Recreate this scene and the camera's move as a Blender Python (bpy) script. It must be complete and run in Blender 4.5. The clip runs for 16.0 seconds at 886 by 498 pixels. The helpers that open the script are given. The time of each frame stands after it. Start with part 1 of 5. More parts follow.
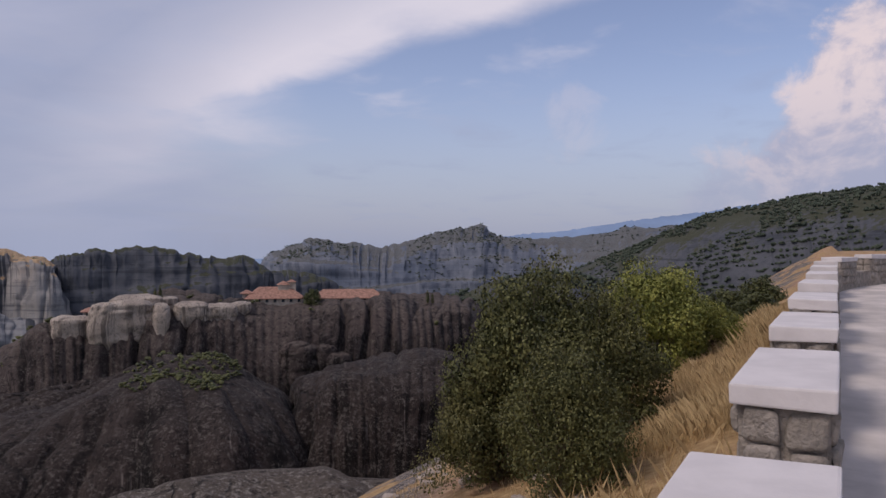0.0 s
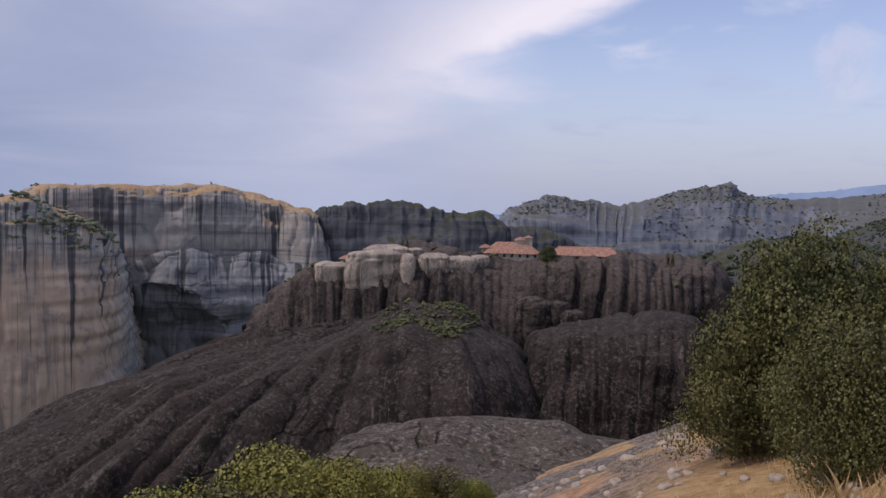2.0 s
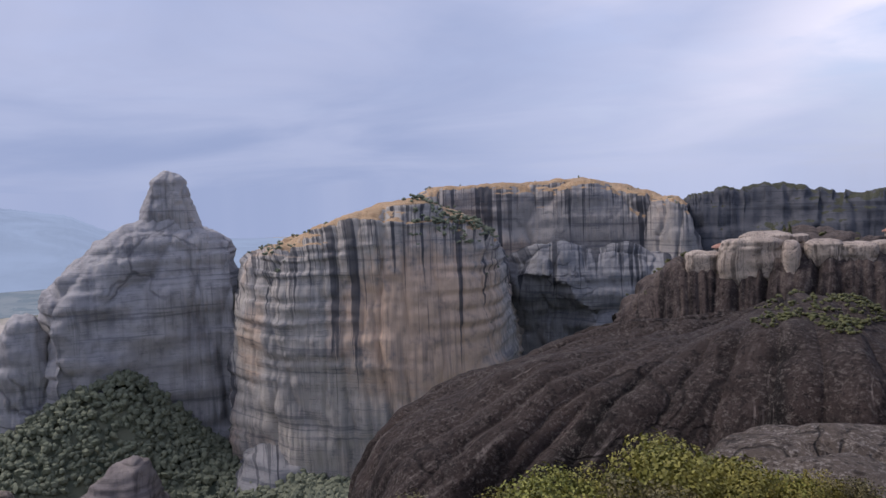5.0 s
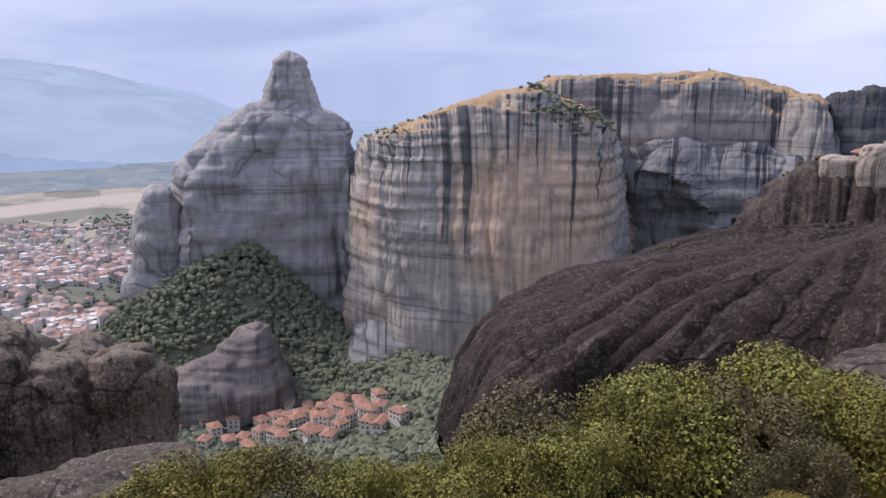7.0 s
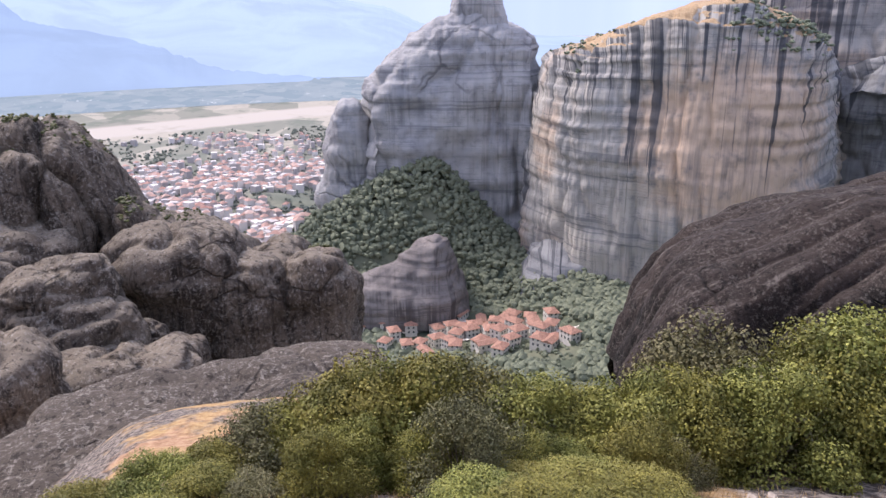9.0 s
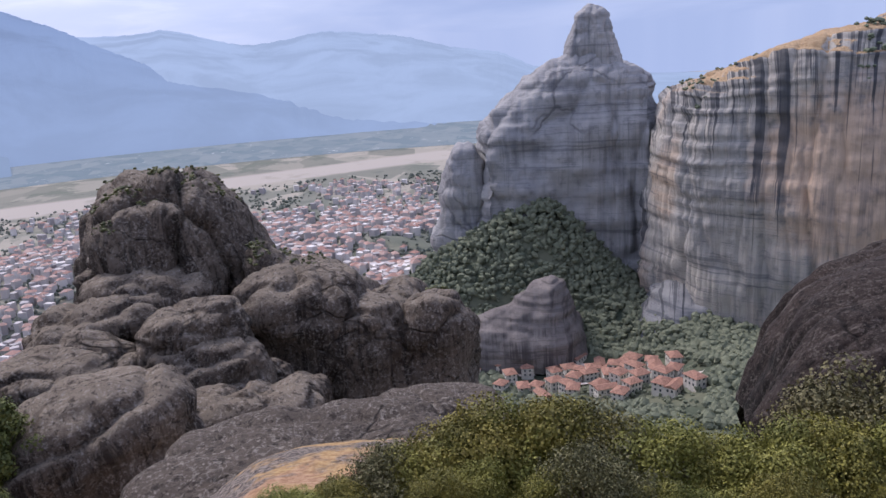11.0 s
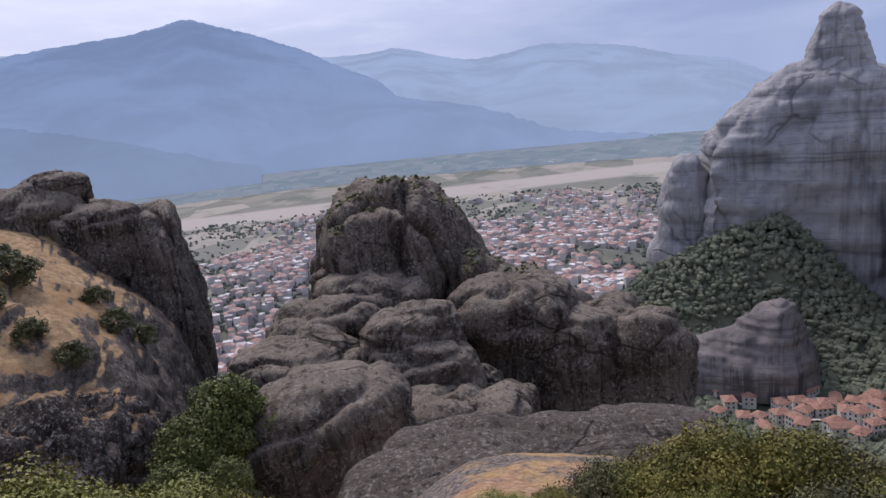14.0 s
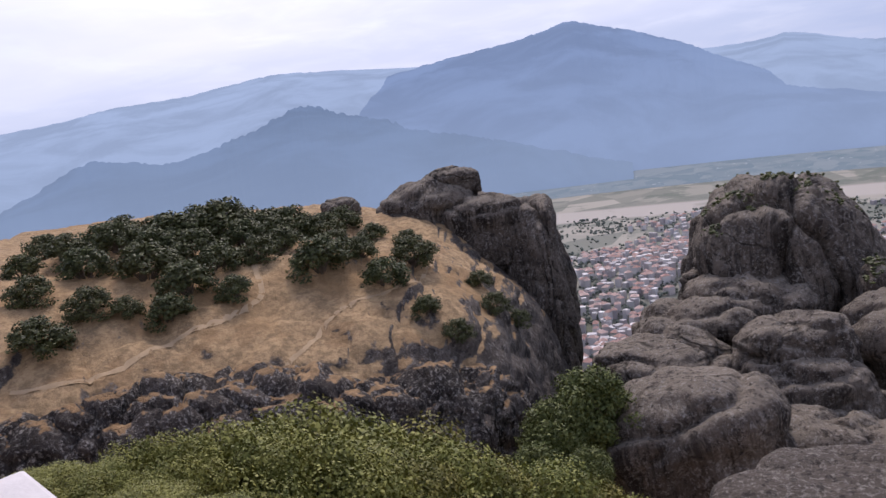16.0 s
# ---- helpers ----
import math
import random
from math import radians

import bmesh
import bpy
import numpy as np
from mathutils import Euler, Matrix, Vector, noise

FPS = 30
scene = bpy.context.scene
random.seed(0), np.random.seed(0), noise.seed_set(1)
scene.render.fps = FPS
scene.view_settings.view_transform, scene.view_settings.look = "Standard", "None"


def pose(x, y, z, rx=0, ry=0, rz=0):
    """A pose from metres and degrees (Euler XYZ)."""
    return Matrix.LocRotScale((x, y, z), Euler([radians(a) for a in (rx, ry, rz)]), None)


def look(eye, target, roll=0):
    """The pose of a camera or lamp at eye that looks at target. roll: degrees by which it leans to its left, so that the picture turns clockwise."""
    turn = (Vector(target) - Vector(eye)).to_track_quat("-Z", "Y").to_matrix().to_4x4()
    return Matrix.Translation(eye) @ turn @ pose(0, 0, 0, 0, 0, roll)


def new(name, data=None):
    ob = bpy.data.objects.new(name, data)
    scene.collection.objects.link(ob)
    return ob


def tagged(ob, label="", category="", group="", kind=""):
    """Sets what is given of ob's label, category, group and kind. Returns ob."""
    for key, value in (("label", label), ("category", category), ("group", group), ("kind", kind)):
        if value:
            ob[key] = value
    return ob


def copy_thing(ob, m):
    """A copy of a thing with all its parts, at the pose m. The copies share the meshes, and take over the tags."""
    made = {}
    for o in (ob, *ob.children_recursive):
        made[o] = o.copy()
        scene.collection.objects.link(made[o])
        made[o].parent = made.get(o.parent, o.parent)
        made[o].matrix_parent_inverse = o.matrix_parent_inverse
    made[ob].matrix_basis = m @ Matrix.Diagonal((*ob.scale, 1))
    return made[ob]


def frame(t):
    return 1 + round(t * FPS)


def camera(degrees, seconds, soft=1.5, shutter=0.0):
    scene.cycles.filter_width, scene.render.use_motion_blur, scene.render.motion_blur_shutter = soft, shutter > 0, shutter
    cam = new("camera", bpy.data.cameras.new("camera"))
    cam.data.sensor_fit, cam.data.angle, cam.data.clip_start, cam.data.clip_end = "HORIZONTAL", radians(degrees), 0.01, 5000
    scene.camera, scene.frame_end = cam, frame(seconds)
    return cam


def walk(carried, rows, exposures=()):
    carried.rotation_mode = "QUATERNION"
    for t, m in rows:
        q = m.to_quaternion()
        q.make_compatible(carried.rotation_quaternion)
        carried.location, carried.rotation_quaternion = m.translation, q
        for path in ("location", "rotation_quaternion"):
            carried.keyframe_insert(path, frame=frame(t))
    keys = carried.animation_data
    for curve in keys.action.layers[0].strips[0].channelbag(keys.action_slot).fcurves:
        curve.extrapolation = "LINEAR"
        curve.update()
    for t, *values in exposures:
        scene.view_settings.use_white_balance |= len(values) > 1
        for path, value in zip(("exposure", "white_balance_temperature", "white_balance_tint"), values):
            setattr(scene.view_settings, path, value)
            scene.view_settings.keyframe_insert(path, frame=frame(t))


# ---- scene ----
cam = camera(61.3, 16.0)
EYE, ARM = 1.43, 0.5          # height of the first eye over the road; reach of the arms that swing the camera round
TURNS = [                      # seconds, yaw, pitch, roll
    (0.0, -0.00, 0.00, -0.00),
    (0.5, 2.19, 0.01, -1.03),
    (1.0, 7.77, -1.71, -0.82),
    (1.5, 13.48, -3.00, -0.92),
    (2.0, 17.99, -3.47, -1.14),
    (2.5, 23.22, -3.69, -0.47),
    (3.0, 28.61, -3.65, 0.31),
    (3.5, 33.80, -3.58, 0.94),
    (4.0, 38.51, -3.58, 1.29),
    (4.5, 42.13, -3.47, 1.85),
    (4.7, 43.71, -3.38, 2.11),
    (6.8, 53.75, -11.05, 0.54),
    (7.0, 54.27, -12.24, 0.13),
    (7.5, 56.42, -15.08, 0.08),
    (8.0, 59.42, -17.17, -0.17),
    (8.5, 63.33, -17.88, -0.04),
    (9.0, 68.07, -18.34, 0.86),
    (9.2, 69.70, -18.38, 1.45),
    (11.5, 78.42, -13.51, 4.64),
    (12.0, 81.48, -12.24, 5.74),
    (12.5, 85.26, -11.72, 6.15),
    (13.0, 88.19, -11.81, 6.14),
    (13.5, 90.61, -12.20, 5.84),
    (14.0, 92.70, -12.68, 5.37),
    (14.5, 97.67, -12.70, 5.61),
    (15.0, 105.14, -12.47, 5.93),
    (15.5, 111.71, -11.48, 6.97),
    (16.0, 120.59, -9.72, 7.81),
]


def held(yaw, pitch, roll):
    a = radians(yaw)
    return pose(-ARM * math.sin(a), ARM * (math.cos(a) - 1), EYE, 90 + pitch, roll, yaw)


BRIGHT = [(0.0, -0.28), (1.5, 0.0), (3.5, 0.1), (4.7, 0.22), (6.8, 0.6), (7.5, 0.9), (8.5, 1.22), (9.2, 1.25), (11.3, 0.47), (12.5, 0.35), (14.5, 0.3), (16.0, 0.4)]   # seconds, stops
walk(cam, [(t, held(*turn)) for t, *turn in TURNS], [(t, stops, float(np.interp(t, [0, 2, 4, 8, 11.5, 16], [6580, 6680, 6400, 6600, 6170, 6360])), 18) for t, stops in BRIGHT])

# ---- world, sun ----
SUN_EL, SUN_AZ = radians(50), radians(120)     # azimuth counted to the left of straight ahead


def nodes_of(owner):
    owner.use_nodes = True
    tree = owner.node_tree
    tree.nodes.clear()
    return tree


class Net:
    """Short hand for wiring shader nodes."""

    def __init__(self, tree):
        self.tree = tree

    def add(self, kind, **props):
        n = self.tree.nodes.new(kind)
        for k, v in props.items():
            setattr(n, k, v)
        return n

    def wire(self, a, b):
        self.tree.links.new(a, b)

    def put(self, socket, v):
        if hasattr(v, "is_linked"):
            self.wire(v, socket)
        else:
            socket.default_value = v

    def math(self, op, a, b=0.0, c=None, clamp=False):
        n = self.add("ShaderNodeMath", operation=op, use_clamp=clamp)
        self.put(n.inputs[0], a)
        self.put(n.inputs[1], b)
        if c is not None:
            self.put(n.inputs[2], c)
        return n.outputs[0]

    def ramp(self, v, lo, hi, a=0.0, b=1.0, smooth=True):
        n = self.add("ShaderNodeMapRange", interpolation_type="SMOOTHSTEP" if smooth else "LINEAR")
        for i, w in enumerate((v, lo, hi, a, b)):
            self.put(n.inputs[i], w)
        return n.outputs[0]

    def mix(self, f, a, b, blend="MIX"):
        n = self.add("ShaderNodeMix", data_type="RGBA", blend_type=blend)
        self.put(n.inputs[0], f)
        for s, v in ((n.inputs[6], a), (n.inputs[7], b)):
            self.put(s, v if hasattr(v, "is_linked") else (*v[:3], 1.0))
        return n.outputs[2]

    def noise(self, vec, scale, detail=4.0, rough=0.55, distort=0.0):
        n = self.add("ShaderNodeTexNoise")
        self.wire(vec, n.inputs["Vector"])
        n.inputs["Scale"].default_value = scale
        n.inputs["Detail"].default_value = detail
        n.inputs["Roughness"].default_value = rough
        n.inputs["Distortion"].default_value = distort
        return n.outputs["Fac"]

    def scaled(self, vec, sx, sy, sz):
        n = self.add("ShaderNodeMapping")
        self.wire(vec, n.inputs[0])
        n.inputs["Scale"].default_value = (sx, sy, sz)
        return n.outputs[0]

    def split(self, vec):
        n = self.add("ShaderNodeSeparateXYZ")
        self.wire(vec, n.inputs[0])
        return n.outputs


def toward(az, el):
    a, e = radians(az), radians(el)
    return Vector((-math.sin(a) * math.cos(e), math.cos(a) * math.cos(e), math.sin(e)))


def make_world():
    world = bpy.data.worlds.new("hazy_summer_sky")
    scene.world = world
    net = Net(nodes_of(world))
    sky = net.add("ShaderNodeTexSky", sky_type="NISHITA", sun_disc=False, sun_elevation=SUN_EL, sun_rotation=-SUN_AZ,
                  altitude=600, air_density=1.0, dust_density=2.5, ozone_density=1.5)
    clear = net.mix(1.0, sky.outputs[0], (SKY * 1.12, SKY, SKY), "MULTIPLY")
    co = net.add("ShaderNodeTexCoord").outputs["Generated"]
    x, y, z = net.split(co)
    zz = net.math("MAXIMUM", z, 0.02)
    flat = net.add("ShaderNodeCombineXYZ")       # the cloud sheet's plane overhead
    net.wire(net.math("DIVIDE", x, net.math("ADD", zz, 0.12)), flat.inputs[0])
    net.wire(net.math("DIVIDE", y, net.math("ADD", zz, 0.12)), flat.inputs[1])
    veil = net.noise(flat.outputs[0], 0.55, 6.0, 0.5, 0.6)
    fine = net.noise(flat.outputs[0], 2.2, 5.0, 0.55, 0.4)
    # the sheet's edge runs overhead from the right; below it a blue gap opens, closed again to the left
    px, py, _ = net.split(flat.outputs[0])
    ragged = net.math("ADD", net.math("MULTIPLY_ADD", veil, 0.55, -0.275), net.math("MULTIPLY_ADD", fine, 0.3, -0.15))
    edge = net.math("ADD", net.math("MULTIPLY_ADD", px, -0.745, 2.5), net.math("MULTIPLY", py, -1.0))
    edge = net.math("ADD", edge, ragged)
    aside = net.add("ShaderNodeVectorMath", operation="DOT_PRODUCT")
    net.wire(co, aside.inputs[0])
    aside.inputs[1].default_value = toward(103, 0)
    left = net.math("ADD", aside.outputs["Value"], net.math("MULTIPLY", ragged, 0.45))
    sheet = net.math("MAXIMUM", net.ramp(edge, -0.04, 0.22), net.ramp(left, -0.06, 0.16))
    sheet = net.math("MAXIMUM", sheet, net.ramp(fine, 0.5, 0.75, 0.0, 0.4))
    sheet = net.math("MULTIPLY", sheet, net.ramp(fine, 0.2, 0.6, 0.75, 1.0))
    toward_sun = net.add("ShaderNodeVectorMath", operation="DOT_PRODUCT")
    net.wire(co, toward_sun.inputs[0])
    toward_sun.inputs[1].default_value = toward(135, 25)
    lit = net.math("ADD", net.ramp(veil, 0.35, 0.7, 0.0, 0.35), net.ramp(toward_sun.outputs["Value"], 0.72, 1.0, 0.0, 0.6))
    rim = net.math("MULTIPLY", net.ramp(net.math("ABSOLUTE", edge), 0.1, 1.2, 0.95, 0.0), net.ramp(aside.outputs["Value"], -0.05, 0.45, 1.0, 0.0))
    lit = net.math("ADD", lit, net.math("MAXIMUM", rim, net.ramp(left, -0.1, 0.2, 0.0, 0.12)), clamp=True)
    cloud = net.mix(lit, CLOUD_DIM, CLOUD_LIT)
    colour = net.mix(net.math("MULTIPLY", sheet, 0.92), clear, cloud)
    # heaped clouds low in the north-east
    lump = net.noise(net.scaled(co, 1, 1, 1.3), 11.0, 7.0, 0.6, 0.3)
    heap = None
    for az, el, wide, thick in ((-32.5, 11.0, 0.125, 0.9), (-35, 5.0, 0.21, 0.95), (-27, 4.6, 0.105, 0.9), (-21, 3.2, 0.075, 0.6), (-9.6, 9.4, 0.045, 0.2)):
        near = net.add("ShaderNodeVectorMath", operation="DISTANCE")
        net.wire(co, near.inputs[0])
        near.inputs[1].default_value = toward(az, el)
        one = net.ramp(net.math("ADD", net.math("MULTIPLY_ADD", near.outputs["Value"], -1.0, wide), net.math("MULTIPLY_ADD", lump, 0.16, -0.08)), 0.0, 0.035, 0.0, thick)
        heap = one if heap is None else net.math("MAXIMUM", heap, one)
    colour = net.mix(heap, colour, net.mix(net.ramp(lump, 0.42, 0.6), (0.5, 0.52, 0.66), (0.9, 0.8, 0.8)))
    # haze along the horizon
    low = net.ramp(z, -0.02, 0.24, 0.85, 0.0)
    colour = net.mix(low, colour, HAZE)
    # the veil thins over the gorge
    thin = net.add("ShaderNodeVectorMath", operation="DOT_PRODUCT")
    net.wire(co, thin.inputs[0])
    thin.inputs[1].default_value = toward(64, 8)
    colour = net.mix(net.math("MULTIPLY", net.ramp(thin.outputs["Value"], 0.84, 0.99), net.ramp(veil, 0.3, 0.7, 0.9, 0.5)), colour, (0.25, 0.32, 0.49))
    back = net.add("ShaderNodeBackground")
    net.wire(colour, back.inputs[0])
    out = net.add("ShaderNodeOutputWorld")
    net.wire(back.outputs[0], out.inputs[0])


SKY, CLOUD_DIM, CLOUD_LIT, HAZE = 0.16, (0.33, 0.405, 0.585), (0.84, 0.83, 0.91), (0.385, 0.455, 0.62)
make_world()
sun = new("sun", bpy.data.lights.new("sun", "SUN"))
sun.data.energy, sun.data.angle, sun.data.color = 1.9, radians(18), (1.0, 0.93, 0.84)
sun.matrix_world = look((0, 0, 50), Vector((0, 0, 50)) - toward(math.degrees(SUN_AZ), math.degrees(SUN_EL)))

# ---- materials ----
def material(name, build):
    m = bpy.data.materials.new(name)
    net = Net(nodes_of(m))
    bsdf = net.add("ShaderNodeBsdfPrincipled")
    out = net.add("ShaderNodeOutputMaterial")
    net.wire(bsdf.outputs[0], out.inputs[0])
    net.bsdf = bsdf
    net.pos = net.add("ShaderNodeNewGeometry").outputs["Position"]
    build(net)
    return m


def surface(net, colour, rough=0.9, bump=None, depth=0.05, spec=0.3):
    net.put(net.bsdf.inputs["Base Color"], colour if hasattr(colour, "is_linked") else (*colour, 1.0))
    net.put(net.bsdf.inputs["Roughness"], rough)
    net.put(net.bsdf.inputs["Specular IOR Level"], spec)
    if bump is not None:
        b = net.add("ShaderNodeBump")
        b.inputs["Distance"].default_value = depth
        b.inputs["Strength"].default_value = 1.0
        net.wire(bump, b.inputs["Height"])
        net.wire(b.outputs[0], net.bsdf.inputs["Normal"])


def plain(name, colour, rough=0.8, vary=0.15, scale=3.0, depth=0.01):
    def build(net):
        n = net.noise(net.pos, scale, 6.0)
        c = net.mix(net.ramp(n, 0.3, 0.7), [v * (1 - vary) for v in colour], [v * (1 + vary) for v in colour])
        surface(net, c, rough, net.noise(net.pos, scale * 6, 4.0), depth)
    return material(name, build)


def up_of(net):
    return net.split(net.add("ShaderNodeNewGeometry").outputs["Normal"])[2]


def stone(name, dark, mid, light, size, streak, strata=0.0, lichen=0.0, warm=None, grass=None, relief=0.2, grass_from=0.72, grass_above=-500.0, runnel=0.0, cracks=0.0, crown=None, drip=None, soak=0.92, hang=None, tint=None, threads=0.75):
    """Weathered conglomerate. size: metres of its larger patches; streak: metres between the water streaks down its faces."""
    def build(net):
        p = net.pos
        big = net.noise(p, 1.0 / size, 5.0, 0.55)
        mid_n = net.noise(p, 6.0 / size, 6.0, 0.6)
        flow = net.add("ShaderNodeAttribute", attribute_name="flow").outputs["Vector"]     # metres across and down the face
        run = net.noise(net.scaled(flow, 1.0 / streak, 0.045 / streak, 1.0), 1.0, 4.0, 0.6, 0.25)
        run_fine = net.noise(net.scaled(flow, 3.3 / streak, 0.13 / streak, 1.0), 1.0, 5.0, 0.65, 0.3)
        where = net.ramp(net.noise(p, 1.3 / size, 3.0), 0.35, 0.6, 0.25, 1.0)
        c = net.mix(net.ramp(big, 0.3, 0.7), mid, light)
        if warm:
            c = net.mix(net.ramp(net.noise(net.scaled(p, 1, 1, 0.7), 0.8 / size, 3.0), 0.5, 0.66, 0.0, 0.8), c, warm)
        if strata:
            bed = net.noise(net.scaled(p, 0.03 / strata, 0.03 / strata, 1.0 / strata), 1.0, 4.0, 0.6)
            c = net.mix(net.ramp(bed, 0.42, 0.62, 0.0, 0.5), c, light)
            c = net.mix(net.ramp(bed, 0.36, 0.42, 0.5, 0.0), c, dark)
            seam = net.noise(net.scaled(p, 0.02 / strata, 0.02 / strata, 2.6 / strata), 1.0, 3.0, 0.6)
            c = net.mix(net.math("MULTIPLY", net.ramp(net.math("ABSOLUTE", net.math("SUBTRACT", seam, 0.5)), 0.0, 0.02, 0.55, 0.0), net.ramp(mid_n, 0.4, 0.55)), c, dark)
        if tint:        # a warm bare part of the face: place, reach across and in height, colour
            (tx, ty, tz), across_r, high_r, tone = tint
            q = net.add("ShaderNodeVectorMath", operation="SUBTRACT")
            net.wire(p, q.inputs[0])
            q.inputs[1].default_value = (tx, ty, tz)
            ln = net.add("ShaderNodeVectorMath", operation="LENGTH")
            net.wire(net.scaled(q.outputs[0], 1 / across_r, 1 / across_r, 1 / high_r), ln.inputs[0])
            away = net.math("ADD", ln.outputs["Value"], net.math("MULTIPLY_ADD", mid_n, 0.9, -0.45))
            c = net.mix(net.ramp(away, 0.55, 1.15, 0.85, 0.0), c, tone)
        steep = net.ramp(up_of(net), 0.25, 0.75, 1.0, 0.3)
        c = net.mix(net.math("MULTIPLY", net.ramp(run, 0.5, 0.58, 0.0, soak), net.math("MULTIPLY", steep, where)), c, dark)
        c = net.mix(net.math("MULTIPLY", net.ramp(run_fine, 0.52, 0.62, 0.0, threads), net.math("MULTIPLY", steep, where)), c, dark)
        c = net.mix(net.ramp(mid_n, 0.5, 0.75, 0.0, 0.5), c, dark)
        if hang:        # black algae curtains hanging from the rim: metres between, longest fall
            gap, fall = hang
            below = net.add("ShaderNodeAttribute", attribute_name="drop").outputs["Fac"]
            for k, strong in ((1.0, 0.85), (2.7, 0.65)):
                lane = net.noise(net.scaled(flow, k / gap, 0.012 * k / gap, 1.0), 1.0, 3.0, 0.55, 0.15)
                reach = net.math("MULTIPLY", net.ramp(lane, 0.52, 0.68, 0.0, 1.0, False), fall * (1.0 if k == 1.0 else 0.7))
                reach = net.math("MULTIPLY", reach, net.ramp(net.noise(net.scaled(flow, 0.25 / gap, 0.0, 1.0), 1.0, 2.0), 0.35, 0.6, 0.35, 1.3))
                over = net.math("SUBTRACT", reach, below)
                c = net.mix(net.math("MULTIPLY", net.ramp(over, 0.0, fall * 0.16, 0.0, strong), net.ramp(lane, 0.53, 0.56)), c, [v * 0.62 for v in dark])
        if runnel:      # black water stains where runnels drain
            ph = net.math("FRACT", net.math("DIVIDE", net.split(flow)[0], runnel))
            wet = net.ramp(net.math("ABSOLUTE", net.math("SUBTRACT", ph, 0.5)), 0.36, 0.46)
            wet = net.math("MULTIPLY", wet, net.ramp(net.noise(net.scaled(flow, 0.4 / runnel, 0.12 / runnel, 1.0), 1.0, 4.0), 0.36, 0.52))
            c = net.mix(net.math("MULTIPLY", wet, 0.85), c, [v * 0.6 for v in dark])
        if drip:        # pale lichen bands down the ribs
            band = net.noise(net.scaled(flow, 1.9 / streak, 0.05 / streak, 1.0), 1.0, 5.0, 0.65, 0.3)
            c = net.mix(net.math("MULTIPLY", net.ramp(band, 0.57, 0.66, 0.0, 0.8), net.ramp(net.noise(p, 1.6 / size, 5.0, 0.7), 0.42, 0.6)), c, drip)
        if crown:       # lit look of the rounded tops, put into the colour where they face up
            c = net.mix(net.math("MULTIPLY", net.ramp(net.math("ADD", up_of(net), net.math("MULTIPLY_ADD", mid_n, 0.6, -0.3)), 0.62, 0.95), 0.75), c, crown)
        if lichen:
            spot = net.noise(p, 17.0 / size, 9.0, 0.82)
            patchy = net.math("MULTIPLY", net.ramp(spot, 0.52, 0.57, 0.0, lichen), net.ramp(net.noise(p, 2.2 / size, 5.0, 0.65), 0.3, 0.55))
            c = net.mix(patchy, c, (0.37, 0.335, 0.295))
            c = net.mix(net.ramp(net.noise(p, 9.0 / size, 9.0, 0.8), 0.53, 0.58, 0.0, 0.75), c, dark)
        crack = None
        if cracks:      # weathered joints: metres between them
            bent = net.add("ShaderNodeVectorMath", operation="ADD")
            wob = net.add("ShaderNodeTexNoise")
            net.wire(p, wob.inputs["Vector"])
            wob.inputs["Scale"].default_value = 0.7 / cracks
            wob.inputs["Detail"].default_value = 5.0
            grow = net.add("ShaderNodeVectorMath", operation="SCALE")
            net.wire(wob.outputs["Color"], grow.inputs[0])
            grow.inputs["Scale"].default_value = cracks * 1.5
            net.wire(p, bent.inputs[0])
            net.wire(grow.outputs[0], bent.inputs[1])
            cell = net.add("ShaderNodeTexVoronoi", feature="DISTANCE_TO_EDGE")
            net.wire(net.scaled(bent.outputs[0], 1, 1, 1.8), cell.inputs["Vector"])
            cell.inputs["Scale"].default_value = 1.0 / cracks
            crack = net.ramp(cell.outputs["Distance"], 0.0, 0.05, 1.0, 0.0)
            crack = net.math("MULTIPLY", crack, net.ramp(net.noise(p, 0.6 / cracks, 3.0), 0.5, 0.62))
            c = net.mix(net.math("MULTIPLY", crack, 0.6), c, [v * 0.6 for v in dark])
        if grass:
            tuft = net.math("ADD", up_of(net), net.math("ADD", net.math("MULTIPLY_ADD", mid_n, 0.5, -0.25), net.math("MULTIPLY_ADD", big, 0.5, -0.25)))
            g = net.mix(net.ramp(net.noise(p, 1.4, 9.0, 0.75), 0.36, 0.64), [v * 0.6 for v in grass], [v * 1.25 for v in grass])
            g = net.mix(net.ramp(net.noise(p, 0.3, 6.0, 0.7), 0.5, 0.62, 0.0, 0.55), g, [v * k for v, k in zip(grass, (0.62, 0.55, 0.5))])
            g = net.mix(net.ramp(net.noise(p, 0.09, 4.0), 0.45, 0.7, 0.0, 0.6), g, [v * k for v, k in zip(grass, (0.8, 0.72, 0.62))])
            kept = net.ramp(net.split(p)[2], grass_above - 4, grass_above + 4)
            c = net.mix(net.math("MULTIPLY", net.ramp(tuft, grass_from, grass_from + 0.08), kept), c, g)
        h = net.math("ADD", net.math("MULTIPLY", run, 0.8), net.math("ADD", mid_n, net.math("MULTIPLY", net.noise(p, 30.0 / size, 5.0, 0.65), 0.35)))
        if crack is not None:
            h = net.math("SUBTRACT", h, net.math("MULTIPLY", crack, 0.6))
        surface(net, c, 0.93, h, relief * size * 0.35, 0.2)
    return material(name, build)


